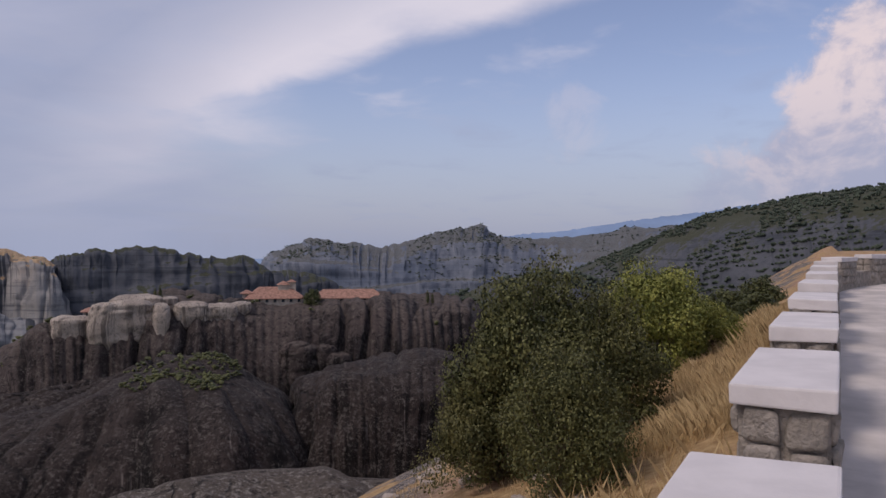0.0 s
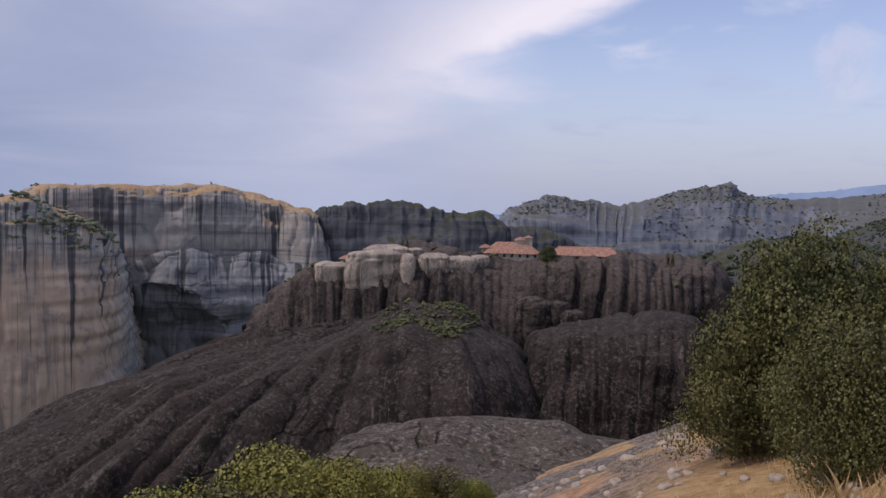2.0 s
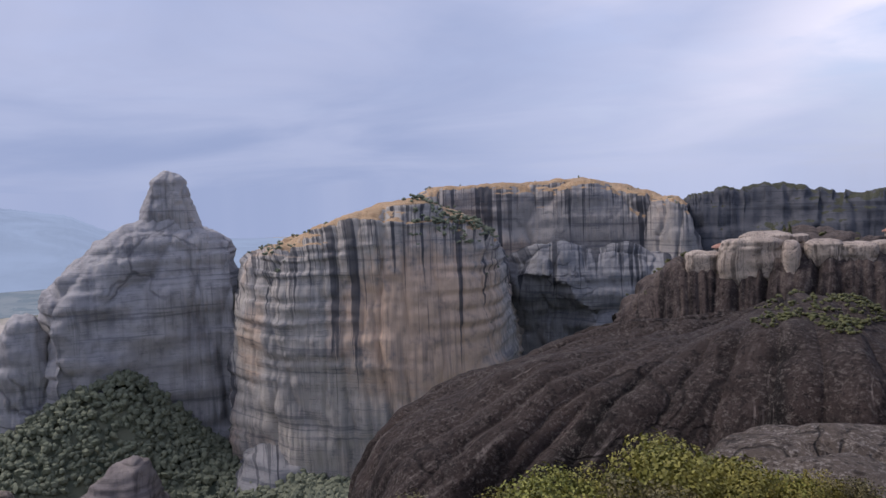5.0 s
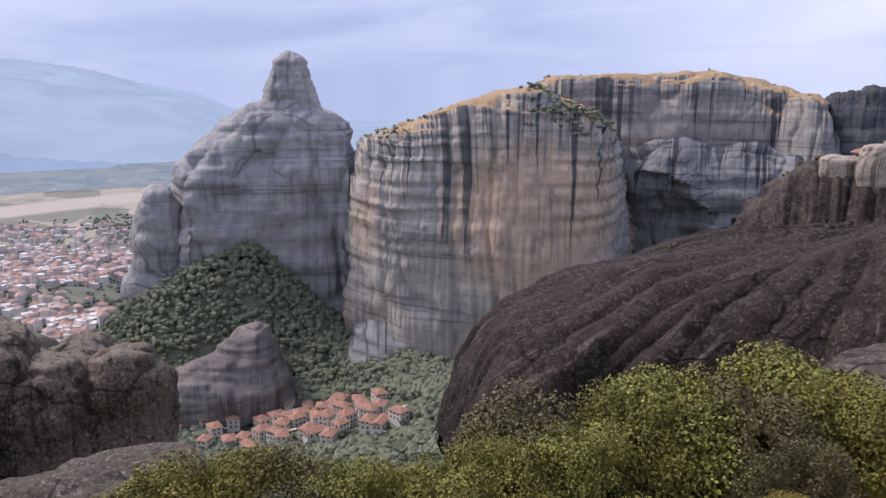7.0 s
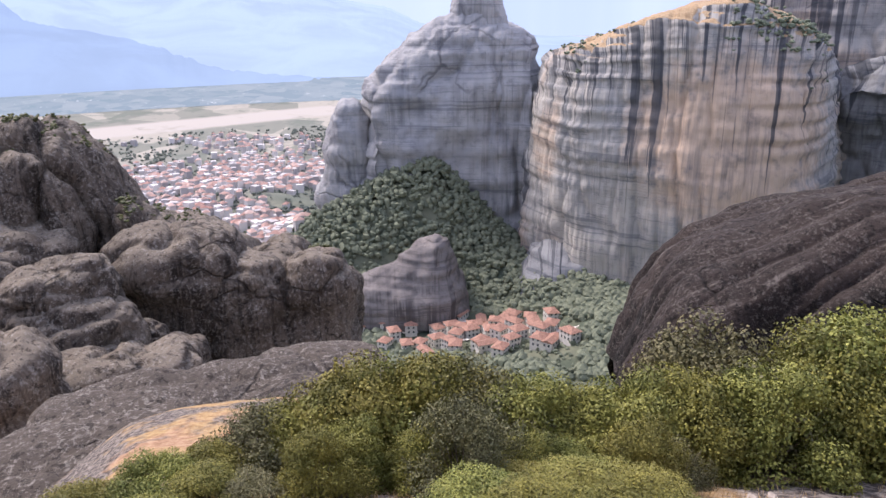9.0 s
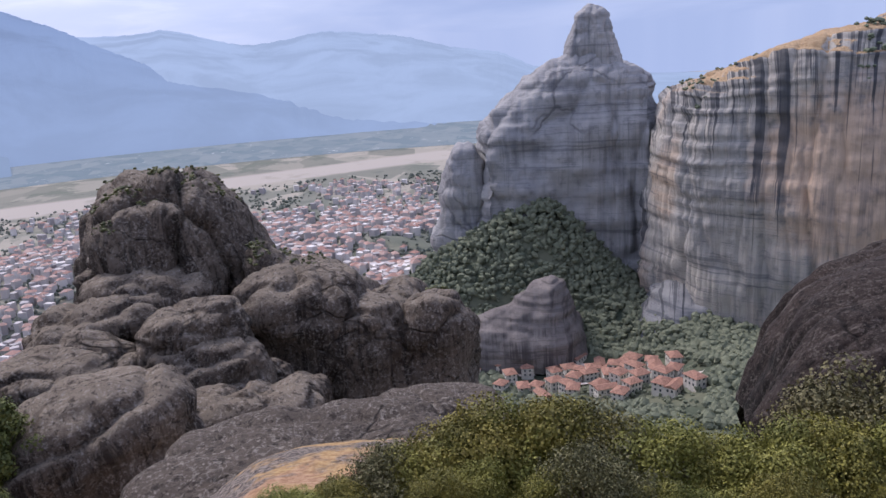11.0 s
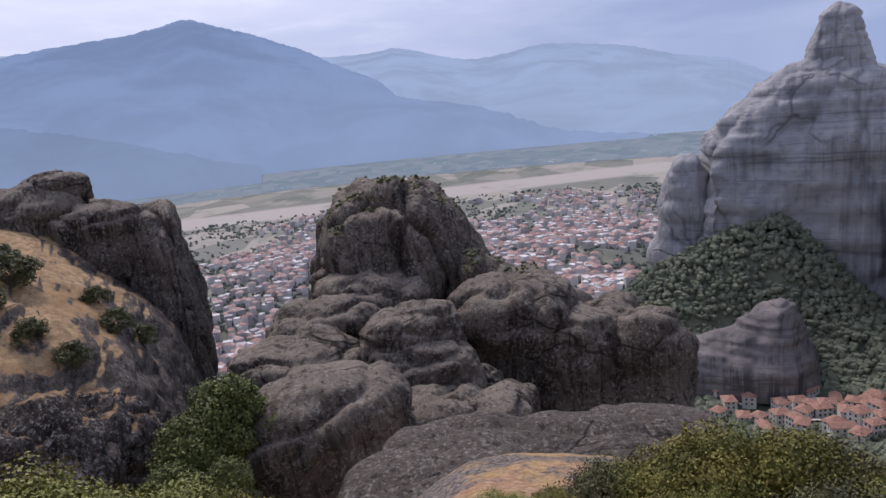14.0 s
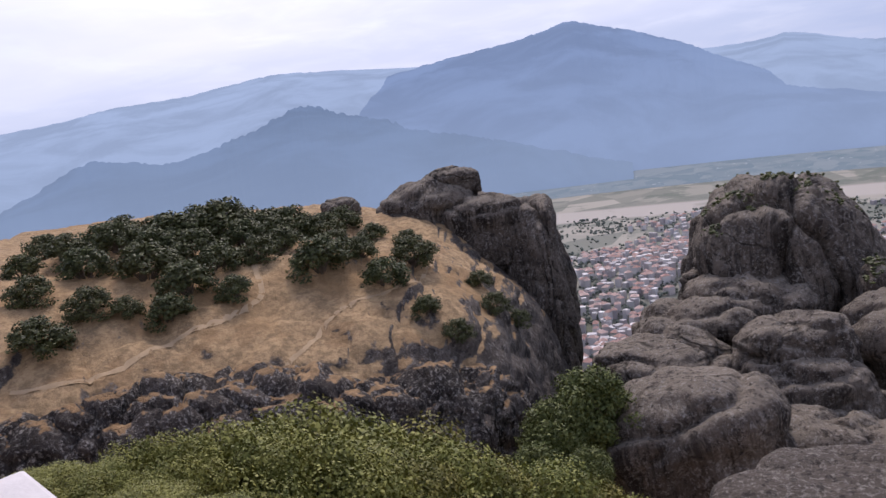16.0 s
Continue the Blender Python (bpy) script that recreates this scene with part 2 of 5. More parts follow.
def leaf_stuff(name, dark, light, rough=0.6):
    def build(net):
        r = net.add("ShaderNodeNewGeometry").outputs["Random Per Island"]
        c = net.mix(r, dark, light)
        own = net.add("ShaderNodeObjectInfo").outputs["Random"]
        c = net.mix(net.math("MULTIPLY", own, 0.45), c, [light[0] * 0.75, light[1] * 0.6, light[2] * 0.6])
        c = net.mix(net.ramp(net.noise(net.pos, 2.0, 3.0), 0.42, 0.68, 0.0, 0.7), c, [v * 0.85 for v in dark])
        surface(net, c, rough, None, spec=0.25)
        net.bsdf.inputs["Subsurface Weight"].default_value = 0.0
    return material(name, build)


dark_rock = stone("dark_fluted_rock", (0.005, 0.004, 0.004), (0.019, 0.0135, 0.0122), (0.042, 0.031, 0.0275), 9.0, 1.5, 0, 0.18, relief=0.11, runnel=8.5, cracks=12.0, crown=(0.036, 0.0275, 0.024), drip=(0.17, 0.145, 0.13))
monastery_stone = stone("dark_runnelled_rock", (0.009, 0.007, 0.008), (0.034, 0.026, 0.025), (0.075, 0.058, 0.052), 20.0, 4.0, 0, 0.16, relief=0.05, runnel=10.0, cracks=16.0, crown=(0.085, 0.067, 0.057), drip=(0.1, 0.082, 0.074))
grey_bare = stone("bare_grey_slab", (0.013, 0.01, 0.008), (0.045, 0.035, 0.028), (0.085, 0.068, 0.055), 3.0, 1.2, 0, 0.5, relief=0.16, cracks=2.6, crown=(0.09, 0.073, 0.06))
grey_rock = stone("grey_lichen_rock", (0.018, 0.0135, 0.0105), (0.078, 0.06, 0.047), (0.15, 0.12, 0.094), 5.0, 1.1, 0, 0.5, grass=(0.3, 0.215, 0.12), relief=0.14, grass_from=1.1, cracks=6.5, crown=(0.2, 0.165, 0.13))
cliff_rock = stone("streaked_cliff_rock", (0.1, 0.105, 0.122), (0.3, 0.294, 0.29), (0.42, 0.388, 0.345), 45.0, 3.2, 3.4, 0, (0.46, 0.35, 0.265), (0.4, 0.285, 0.175), relief=0.045, grass_from=0.66, grass_above=-32.0, soak=0.28, threads=0.3, hang=(5.0, 100.0), tint=((-338, 318, -78), 62, 58, (0.54, 0.395, 0.29)))
tier_rock = stone("upper_tier_rock", (0.085, 0.09, 0.106), (0.225, 0.222, 0.226), (0.33, 0.308, 0.285), 45.0, 4.0, 4.0, 0, (0.38, 0.29, 0.225), (0.4, 0.285, 0.175), relief=0.05, grass_from=0.66, grass_above=-26.0, soak=0.28, threads=0.3, hang=(6.0, 80.0), cracks=40.0)
recess_rock = stone("grey_recess_rock", (0.066, 0.073, 0.09), (0.165, 0.172, 0.187), (0.255, 0.253, 0.257), 45.0, 5.0, 4.0, 0, None, None, relief=0.05, soak=0.3, threads=0.3, hang=(8.0, 70.0), cracks=30.0)
spire_rock = stone("grey_spire_rock", (0.115, 0.12, 0.138), (0.255, 0.252, 0.264), (0.36, 0.352, 0.35), 40.0, 8.0, 4.0, 0, None, None, relief=0.06, cracks=45.0, soak=0.32, threads=0.35)
hill_rock = stone("brown_hillock_rock", (0.08, 0.07, 0.07), (0.165, 0.146, 0.142), (0.235, 0.208, 0.195), 22.0, 5.0, 3.0, 0, relief=0.06)
# distance haze put into these two rocks' colours as blue, faint on the ridge
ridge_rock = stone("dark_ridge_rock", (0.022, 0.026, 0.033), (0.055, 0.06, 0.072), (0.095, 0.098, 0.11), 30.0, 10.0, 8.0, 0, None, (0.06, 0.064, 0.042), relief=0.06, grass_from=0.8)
fort_rock = stone("haze_tinted_hill_rock", (0.055, 0.068, 0.094), (0.09, 0.108, 0.145), (0.175, 0.188, 0.22), 60.0, 18.0, 14.0, 0, None, (0.125, 0.13, 0.135), relief=0.05, grass_from=0.75)
rim_stone = stone("blackened_rim_rock", (0.01, 0.008, 0.007), (0.034, 0.027, 0.023), (0.1, 0.082, 0.07), 4.0, 1.2, 0, 0.75, relief=0.2, cracks=1.8, grass=(0.3, 0.19, 0.1), grass_from=0.86)
plateau_rock = stone("grassy_plateau_rock", (0.018, 0.014, 0.012), (0.07, 0.056, 0.046), (0.145, 0.119, 0.098), 6.0, 1.8, 0, 0.4, None, (0.36, 0.24, 0.13), relief=0.12, grass_from=0.7)
whitewash = plain("weathered_white_paint", (0.62, 0.57, 0.55), 0.7, 0.08, 4.0, 0.003)
rubble = plain("rubble_masonry", (0.3, 0.26, 0.22), 0.9, 0.3, 9.0, 0.02)
leaf_a = leaf_stuff("olive_green_leaves", (0.075, 0.08, 0.016), (0.285, 0.262, 0.054))
leaf_t = leaf_stuff("twiggy_olive_leaves", (0.042, 0.05, 0.016), (0.155, 0.155, 0.052))
leaf_b = leaf_stuff("fresh_green_leaves", (0.095, 0.112, 0.022), (0.31, 0.305, 0.07))
leaf_g = leaf_stuff("grey_olive_leaves", (0.06, 0.06, 0.024), (0.2, 0.19, 0.085))
leaf_d = leaf_stuff("broad_green_leaves", (0.05, 0.066, 0.017), (0.17, 0.19, 0.05))
leaf_c = leaf_stuff("dark_oak_leaves", (0.034, 0.044, 0.017), (0.12, 0.13, 0.045))
# paler than the leaves themselves: haze over the valley put into the colour
wood_far = leaf_stuff("haze_lifted_wood_leaves", (0.12, 0.148, 0.105), (0.21, 0.238, 0.16), 0.9)
hill_leaf = leaf_stuff("dark_hill_leaves", (0.036, 0.05, 0.038), (0.085, 0.105, 0.07), 0.9)
bark = plain("grey_bark", (0.13, 0.1, 0.075), 0.9, 0.3, 30.0, 0.01)
tile_red = plain("terracotta_tiles", (0.31, 0.17, 0.125), 0.85, 0.35, 1.2, 0.03)
plaster = plain("pale_plaster", (0.6, 0.56, 0.5), 0.85, 0.12, 0.6, 0.01)
stone_wall = plain("pale_dressed_stone", (0.42, 0.37, 0.31), 0.9, 0.2, 0.7, 0.03)


def ground_build(net):
    p = net.pos
    x, y, z = net.split(p)
    big = net.noise(p, 0.35, 5.0)
    fine = net.noise(p, 5.0, 8.0, 0.7)
    straw = net.mix(net.ramp(fine, 0.3, 0.72), (0.25, 0.15, 0.07), (0.5, 0.345, 0.175))
    soil = net.mix(net.ramp(fine, 0.3, 0.7), (0.24, 0.13, 0.075), (0.46, 0.3, 0.19))
    near = net.mix(net.ramp(big, 0.46, 0.6), straw, soil)
    bare = net.mix(net.ramp(net.noise(p, 9.0, 6.0, 0.7), 0.42, 0.6), (0.06, 0.05, 0.045), (0.27, 0.23, 0.2))
    near = net.mix(net.math("MULTIPLY", net.ramp(net.noise(p, 0.22, 6.0, 0.65), 0.45, 0.52), net.ramp(z, -2.6, -1.2, 1.0, 0.0)), near, bare)
    # the valley: scrub, fields and a dry river bed on the plain
    scrub = net.mix(net.ramp(net.noise(p, 0.035, 6.0, 0.65), 0.4, 0.62), (0.07, 0.085, 0.06), (0.14, 0.145, 0.1))
    cells = net.add("ShaderNodeTexVoronoi")
    net.wire(net.scaled(p, 1, 1.7, 0), cells.inputs["Vector"])
    cells.inputs["Scale"].default_value = 0.0075
    fields = net.mix(net.ramp(net.split(cells.outputs["Color"])[0], 0.2, 0.9), (0.2, 0.2, 0.168), (0.35, 0.322, 0.272))
    fields = net.mix(net.ramp(net.noise(p, 0.012, 6.0, 0.7), 0.5, 0.6, 0, 0.7), fields, (0.13, 0.148, 0.122))
    bed = net.math("ADD", net.math("ADD", net.math("MULTIPLY", x, RIVER[0]), net.math("MULTIPLY", y, RIVER[1])), net.math("MULTIPLY_ADD", net.noise(p, 0.0016, 3.0), 90.0, RIVER[2] - 45.0))
    bar = net.ramp(net.math("ABSOLUTE", bed), 50.0, 85.0, 1.0, 0.0)
    bar = net.math("MULTIPLY", bar, net.ramp(net.noise(p, 0.008, 5.0, 0.65), 0.36, 0.46, 0.45, 1.0))
    fields = net.mix(bar, fields, (0.4, 0.36, 0.32))
    dist = net.math("SQRT", net.math("ADD", net.math("MULTIPLY", x, x), net.math("MULTIPLY", y, y)))
    valley = net.mix(net.ramp(dist, 620.0, 900.0), scrub, fields)
    c = net.mix(net.ramp(z, -40.0, -22.0), valley, near)
    surface(net, c, 0.95, net.math("ADD", fine, net.math("MULTIPLY", big, 2.0)), 0.06, 0.1)


RIVER = (0.967, 0.254, 1437.0)
# ---- geometry helpers ----
def lattice(ix, iy, iz):
    h = (ix * 374761393 + iy * 668265263 + iz * 2147483647 + 1013904223) & 0xFFFFFFFF
    h = ((h ^ (h >> 13)) * 1274126177) & 0xFFFFFFFF
    return ((h ^ (h >> 16)) & 0xFFFF) / 32767.5 - 1.0


def vnoise(x, y, z=0.0):
    """Smooth noise between -1 and 1 at arrays of places."""
    x, y, z = np.broadcast_arrays(np.asarray(x, float), np.asarray(y, float), np.asarray(z, float))
    ix, iy, iz = (np.floor(v).astype(np.int64) for v in (x, y, z))
    fx, fy, fz = (v - i for v, i in ((x, ix), (y, iy), (z, iz)))
    ux, uy, uz = (f * f * f * (f * (f * 6 - 15) + 10) for f in (fx, fy, fz))
    total = 0
    for a, wx in ((0, 1 - ux), (1, ux)):
        for b, wy in ((0, 1 - uy), (1, uy)):
            for c, wz in ((0, 1 - uz), (1, uz)):
                total = total + wx * wy * wz * lattice(ix + a, iy + b, iz + c)
    return total


def fbm(x, y, z=0.0, octaves=4, gain=0.5):
    total, amp, k = 0, 1.0, 1.0
    for o in range(octaves):
        total = total + amp * vnoise(np.asarray(x) * k + 17.3 * o, np.asarray(y) * k + 5.1 * o, np.asarray(z) * k)
        amp, k = amp * gain, k * 2.03
    return total


def worley(x, y, z):
    """Distances to the nearest and the second nearest of scattered cell points."""
    ix, iy, iz = (np.floor(v).astype(np.int64) for v in (x, y, z))
    f1, f2 = np.full(x.shape, 9.0), np.full(x.shape, 9.0)
    for a in (-1, 0, 1):
        for b in (-1, 0, 1):
            for c in (-1, 0, 1):
                jx, jy, jz = ix + a, iy + b, iz + c
                d = np.sqrt((jx + 0.5 + 0.45 * lattice(jx, jy, jz) - x) ** 2 + (jy + 0.5 + 0.45 * lattice(jy, jz, jx + 71) - y) ** 2 + (jz + 0.5 + 0.45 * lattice(jz, jx + 37, jy) - z) ** 2)
                f2 = np.minimum(f2, np.maximum(d, f1))
                f1 = np.minimum(f1, d)
    return f1, f2


def bosses(x, y, z, size, seed, flat=0.6):
    """Rounded joint-bounded blocks: 0 on the blocks, falling to -1 in the clefts between them, at two sizes."""
    wx, wy, wz = (v / size + 0.22 * fbm(x / size * 1.1 + 7 * i + seed, y / size * 1.1, z / size * 1.1, 3) for i, v in enumerate((x, y, z)))
    f1, f2 = worley(wx + seed, wy, wz / flat)
    g1, g2 = worley(wx * 2.6 + seed, wy * 2.6, wz * 2.6 / (flat * 0.8))
    return -np.exp(-(f2 - f1) / 0.09) - 0.45 * f1 * f1 - 0.14 * np.exp(-(g2 - g1) / 0.1)


def mesh_of(name, verts, faces, mat, smooth=True):
    me = bpy.data.meshes.new(name)
    if isinstance(faces, np.ndarray):
        count, sides = faces.shape
        me.vertices.add(len(verts))
        me.vertices.foreach_set("co", np.ascontiguousarray(verts, np.float32).reshape(-1))
        me.loops.add(count * sides)
        me.loops.foreach_set("vertex_index", np.ascontiguousarray(faces, np.int32).reshape(-1))
        me.polygons.add(count)
        me.polygons.foreach_set("loop_start", np.arange(0, count * sides, sides, dtype=np.int32))
        me.update(calc_edges=True)
    else:
        me.from_pydata([tuple(map(float, v)) for v in verts], [], faces)
    me.materials.append(mat)
    me.polygons.foreach_set("use_smooth", np.full(len(me.polygons), smooth))
    me.update()
    return me


def grid_faces(nu, nv, close_u=False):
    i = np.arange(nu if close_u else nu - 1)[:, None]
    j = np.arange(nv - 1)[None, :]
    i2 = (i + 1) % nu
    return np.stack([i * nv + j + 0 * i, i2 * nv + j, i2 * nv + j + 1, i * nv + j + 1], -1).reshape(-1, 4)


def part(name, me, parent, label="", m=None):
    ob = new(name, me)
    ob.parent = parent
    if m is not None:
        ob.matrix_basis = m
    return tagged(ob, label)


def bm_mesh(name, bm, mat, smooth=False):
    me = bpy.data.meshes.new(name)
    bm.to_mesh(me)
    bm.free()
    me.materials.append(mat)
    me.polygons.foreach_set("use_smooth", np.full(len(me.polygons), smooth))
    return me


def polar(az, dist):
    a = radians(az)
    return -math.sin(a) * dist, math.cos(a) * dist


def glide(rows, n):
    """Catmull-Rom through rows of numbers, n samples."""
    rows = np.asarray(rows, float)
    t = np.linspace(0, len(rows) - 1, n)
    i = np.minimum(t.astype(int), len(rows) - 2)
    f = (t - i)[:, None]
    p0, p1, p2, p3 = rows[np.maximum(i - 1, 0)], rows[i], rows[i + 1], rows[np.minimum(i + 2, len(rows) - 1)]
    m1, m2 = (p2 - p0) * 0.35, (p3 - p1) * 0.35
    f2, f3 = f * f, f * f * f
    return (2 * f3 - 3 * f2 + 1) * p1 + (f3 - 2 * f2 + f) * m1 + (-2 * f3 + 3 * f2) * p2 + (f3 - f2) * m2


def flow_of(me, across, down, shift=0.0):
    """Coordinates across and down a rock's face, for the water marks on it."""
    a = me.attributes.new("flow", "FLOAT_VECTOR", "POINT")
    across = across + 0 * down
    a.data.foreach_set("vector", np.stack([across + shift, down + 0 * across, 0 * across + shift], -1).reshape(-1).astype(np.float32))


SURFACE = {}            # the rocks' grids of points, by object name


def grid_normals(p):
    du = np.gradient(p, axis=0)
    dv = np.gradient(p, axis=1)
    n = np.cross(du, dv)
    return n / np.maximum(np.linalg.norm(n, axis=2, keepdims=True), 1e-9)


def rock(name, stations, mat, label, nu=260, nv=130, flute=(0, 0), bulge=(0, 1), ledge=(0, 1), seed=0, crest_noise=0.0, category="rock", kind="", lumps=(0, 1), tall_blocks=0.6, hollow=None, turn=0.0, fan=None):
    """A rock massif along a crest. Stations: bearing, distance, crest's elevation angle, metres from the crest to its near and to its far foot,
    height of the foot, squareness (2 round, 5 a sheer wall with a flat top)."""
    s = glide(stations, nu)
    az, dist, el = np.radians(s[:, 0] + turn), s[:, 1], np.radians(s[:, 2])
    top = EYE + dist * np.tan(el)
    near, far, base, sq = s[:, 3], s[:, 4], s[:, 5], np.maximum(s[:, 6], 1.2)
    high = np.maximum(top - base, 0.3)
    cx, cy = -np.sin(az) * dist, np.cos(az) * dist
    run = np.concatenate([[0], np.cumsum(np.hypot(np.diff(cx), np.diff(cy)))])
    if crest_noise:
        high = high + crest_noise * fbm(run / (crest_noise * 5), seed + 0.5, 0, 5, 0.55)
    th = np.linspace(0, np.pi, nv)[None, :]
    k = (2.0 / sq)[:, None]
    h = np.sign(np.cos(th)) * np.abs(np.cos(th)) ** k
    v = np.sin(th) ** k
    off = np.where(h > 0, h * near[:, None], h * far[:, None])          # towards the eye is positive
    r = dist[:, None] - off
    p = np.stack([-np.sin(az)[:, None] * r, np.cos(az)[:, None] * r, base[:, None] + high[:, None] * v], -1)
    if hollow:      # an alcove worn into the face: bearing, height, half its width in degrees, half its height, depth
        ha, hz, hw, hh, hd = hollow
        u2 = ((np.degrees(az)[:, None] - ha) / hw) ** 2 + ((p[..., 2] - hz) / hh) ** 2 + 0.22 * fbm(p[..., 0] / 30, p[..., 1] / 30, p[..., 2] / 25, 4)
        r = r + hd * np.clip(1.2 - u2, 0, 1) ** 0.75 * (h > 0)
        p[..., 0], p[..., 1] = -np.sin(az)[:, None] * r, np.cos(az)[:, None] * r
    n = grid_normals(p)
    if np.mean(n[:, nv // 2, 2]) < 0:
        n = -n
    runs = run[:, None] + 0 * r
    z = p[..., 2]
    fall = None
    if fan:     # runnels that spread from a summit: its bearing and distance, stretch across, radius
        fa, fd, stretch, fr = fan
        sx, sy = polar(fa, fd)
        ux, uy = -math.sin(radians(fa)), math.cos(radians(fa))
        towards = -((p[..., 0] - sx) * ux + (p[..., 1] - sy) * uy)
        aside = ((p[..., 0] - sx) * uy - (p[..., 1] - sy) * ux) / stretch
        runs = fr * np.arctan2(aside, np.maximum(towards, -0.2 * fr) + 0.01)
        fall = np.hypot(aside, towards)
    d = np.zeros_like(r)
    amp, size = bulge
    d += amp * fbm(p[..., 0] / size + seed, p[..., 1] / size, z / size, 5, 0.5)
    amp, size = lumps
    if amp:     # rounded bosses with narrow clefts
        d += amp * bosses(p[..., 0], p[..., 1], z, size, seed, tall_blocks)
    amp, size = flute
    if amp:     # rounded ribs with narrow runnels between them
        w = runs / size + 0.6 * fbm(runs / (size * 4), z / (size * 5) + seed, h * 0.6, 3)
        rib = np.minimum(np.abs(np.sin(np.pi * w)) * 1.6, 1.0) ** 0.6
        strength = np.clip(0.6 + 1.2 * vnoise(runs / (size * 2.3) + seed, h * 2.5), 0.0, 1.4)
        w2 = runs / (size * 0.37) + 0.5 * fbm(runs / size, z / (size * 3) + 3 + seed, 0, 2)
        d += amp * (strength * (rib - 0.7) + 0.28 * (np.abs(np.sin(np.pi * w2)) ** 0.6 - 0.7)) * np.clip(1.3 - 1.0 * np.clip(v, 0, 1) ** 24, 0.3, 1)
    amp, size = ledge
    if amp:
        bed = vnoise(0.05 * runs / size + seed, 0.0, z / size + 0.4 * vnoise(runs / (size * 9), seed, 0))
        d += amp * np.clip(bed * 2.5, -1, 1) + amp * 0.4 * vnoise(runs / size * 0.2, seed + 7.0, z / size * 2.6)
    p = p + n * (d * np.clip(v * 4, 0, 1))[..., None]
    ob = new(name, mesh_of(name, p.reshape(-1, 3), grid_faces(nu, nv), mat))
    SURFACE[ob.name] = p
    across = w * flute[1] if flute[0] and not ledge[0] else runs
    down = np.concatenate([np.zeros((nu, 1)), np.cumsum(np.linalg.norm(np.diff(p, axis=1), axis=2), axis=1)], 1)
    flow_of(ob.data, across, down if fall is None else fall, seed * 13.7)
    drop = ob.data.attributes.new("drop", "FLOAT", "POINT")         # metres below the crest
    drop.data.foreach_set("value", np.ascontiguousarray(((base + high)[:, None] - z).reshape(-1), np.float32))
    return tagged(ob, label, category, kind=kind)


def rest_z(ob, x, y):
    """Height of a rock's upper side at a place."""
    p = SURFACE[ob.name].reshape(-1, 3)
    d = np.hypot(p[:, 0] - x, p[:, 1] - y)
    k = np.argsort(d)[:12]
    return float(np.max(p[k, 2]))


def boulder(az, dist, z, wide, high, deep=None, mat=None, label="rounded grey lichen-covered boulder among rocks", seed=0, sq=2.6, rough=0.09, name="boulder", sink=1.6, turn=0.0, tip=0.0, grain=(84, 46)):
    """A worn boulder; its lower part is sunk in what bears it. tip: degrees by which its top leans."""
    nu, nv = grain
    u = np.linspace(0, 2 * np.pi, nu, endpoint=False)[:, None]
    v = np.linspace(-np.pi / 2, np.pi / 2, nv)[None, :]
    k = 2.0 / sq
    pw = lambda a: np.sign(a) * np.abs(a) ** k
    x, y, w = pw(np.cos(v)) * pw(np.cos(u)), pw(np.cos(v)) * pw(np.sin(u)), pw(np.sin(v)) + 0 * u
    deep = deep or wide * 0.8
    p = np.stack([x * wide / 2, y * deep / 2, np.where(w > 0, w * high / 2, w * high / 2 * sink)], -1)
    n = np.stack([x, y, w], -1)
    n = n / np.maximum(np.linalg.norm(n, axis=2, keepdims=True), 1e-6)
    size = max(wide, high) * 0.45
    q = [p[..., i] / size + seed * 3.7 for i in range(3)]
    d = 0.7 + 0.85 * bosses(p[..., 0] + 50, p[..., 1] + 50, p[..., 2] + 50, size * 1.5, seed * 3.7, 0.45)
    d = d + 0.6 * fbm(q[0] * 1.3, q[1] * 1.3, q[2] * 1.3, 4) + 0.25 * (np.abs(vnoise(q[0] * 5, q[1] * 5, q[2] * 6)) ** 0.5 - 0.55)
    bed = np.clip(vnoise(seed + 0.1 * q[0], 0, p[..., 2] / (high * 0.22)) * 3, -1, 1)
    p = p + n * (rough * size * 2 * d + 0.03 * high * bed)[..., None]
    ob = new(name, mesh_of(name, p.reshape(-1, 3), grid_faces(nu, nv, True), mat or grey_rock))
    flow_of(ob.data, u * wide * 0.5 + 0 * v, (1.6 - v) * high * 0.5 + 0 * u, seed * 7.7)
    bx, by = polar(az, dist)
    ob.matrix_basis = pose(bx, by, z, 0, tip, az + turn)
    return tagged(ob, label, "rock")

# ---- ground ----
WALL_DIR = -27.8          # bearing along which the parapet runs ahead of the eye


RIDGES = [                 # rises: bearing, distance, height, breadth
    (93, 24, 2.3, 6.0), (9, 21, 0.8, 8.0),
    (69, 562, 62, 30), (73.5, 562, 44, 32), (78, 575, 24, 36), (64.5, 550, 28, 36), (80, 640, 25, 60), (57, 490, 22, 34),
    (100, 900, 26, 90), (84, 800, 22, 80), (48, 420, 40, 60),
]
S_KEYS = [-60, -25, -9, 0, 1, 4, 8, 14, 20, 28, 36, 60, 100, 200, 330, 450, 700, 5000]
Z_KEYS = [0, 0, 0, -0.3, -0.45, -1.75, -4.1, -7.5, -10.8, -16.5, -23, -38, -62, -130, -188, -206, -214, -216]


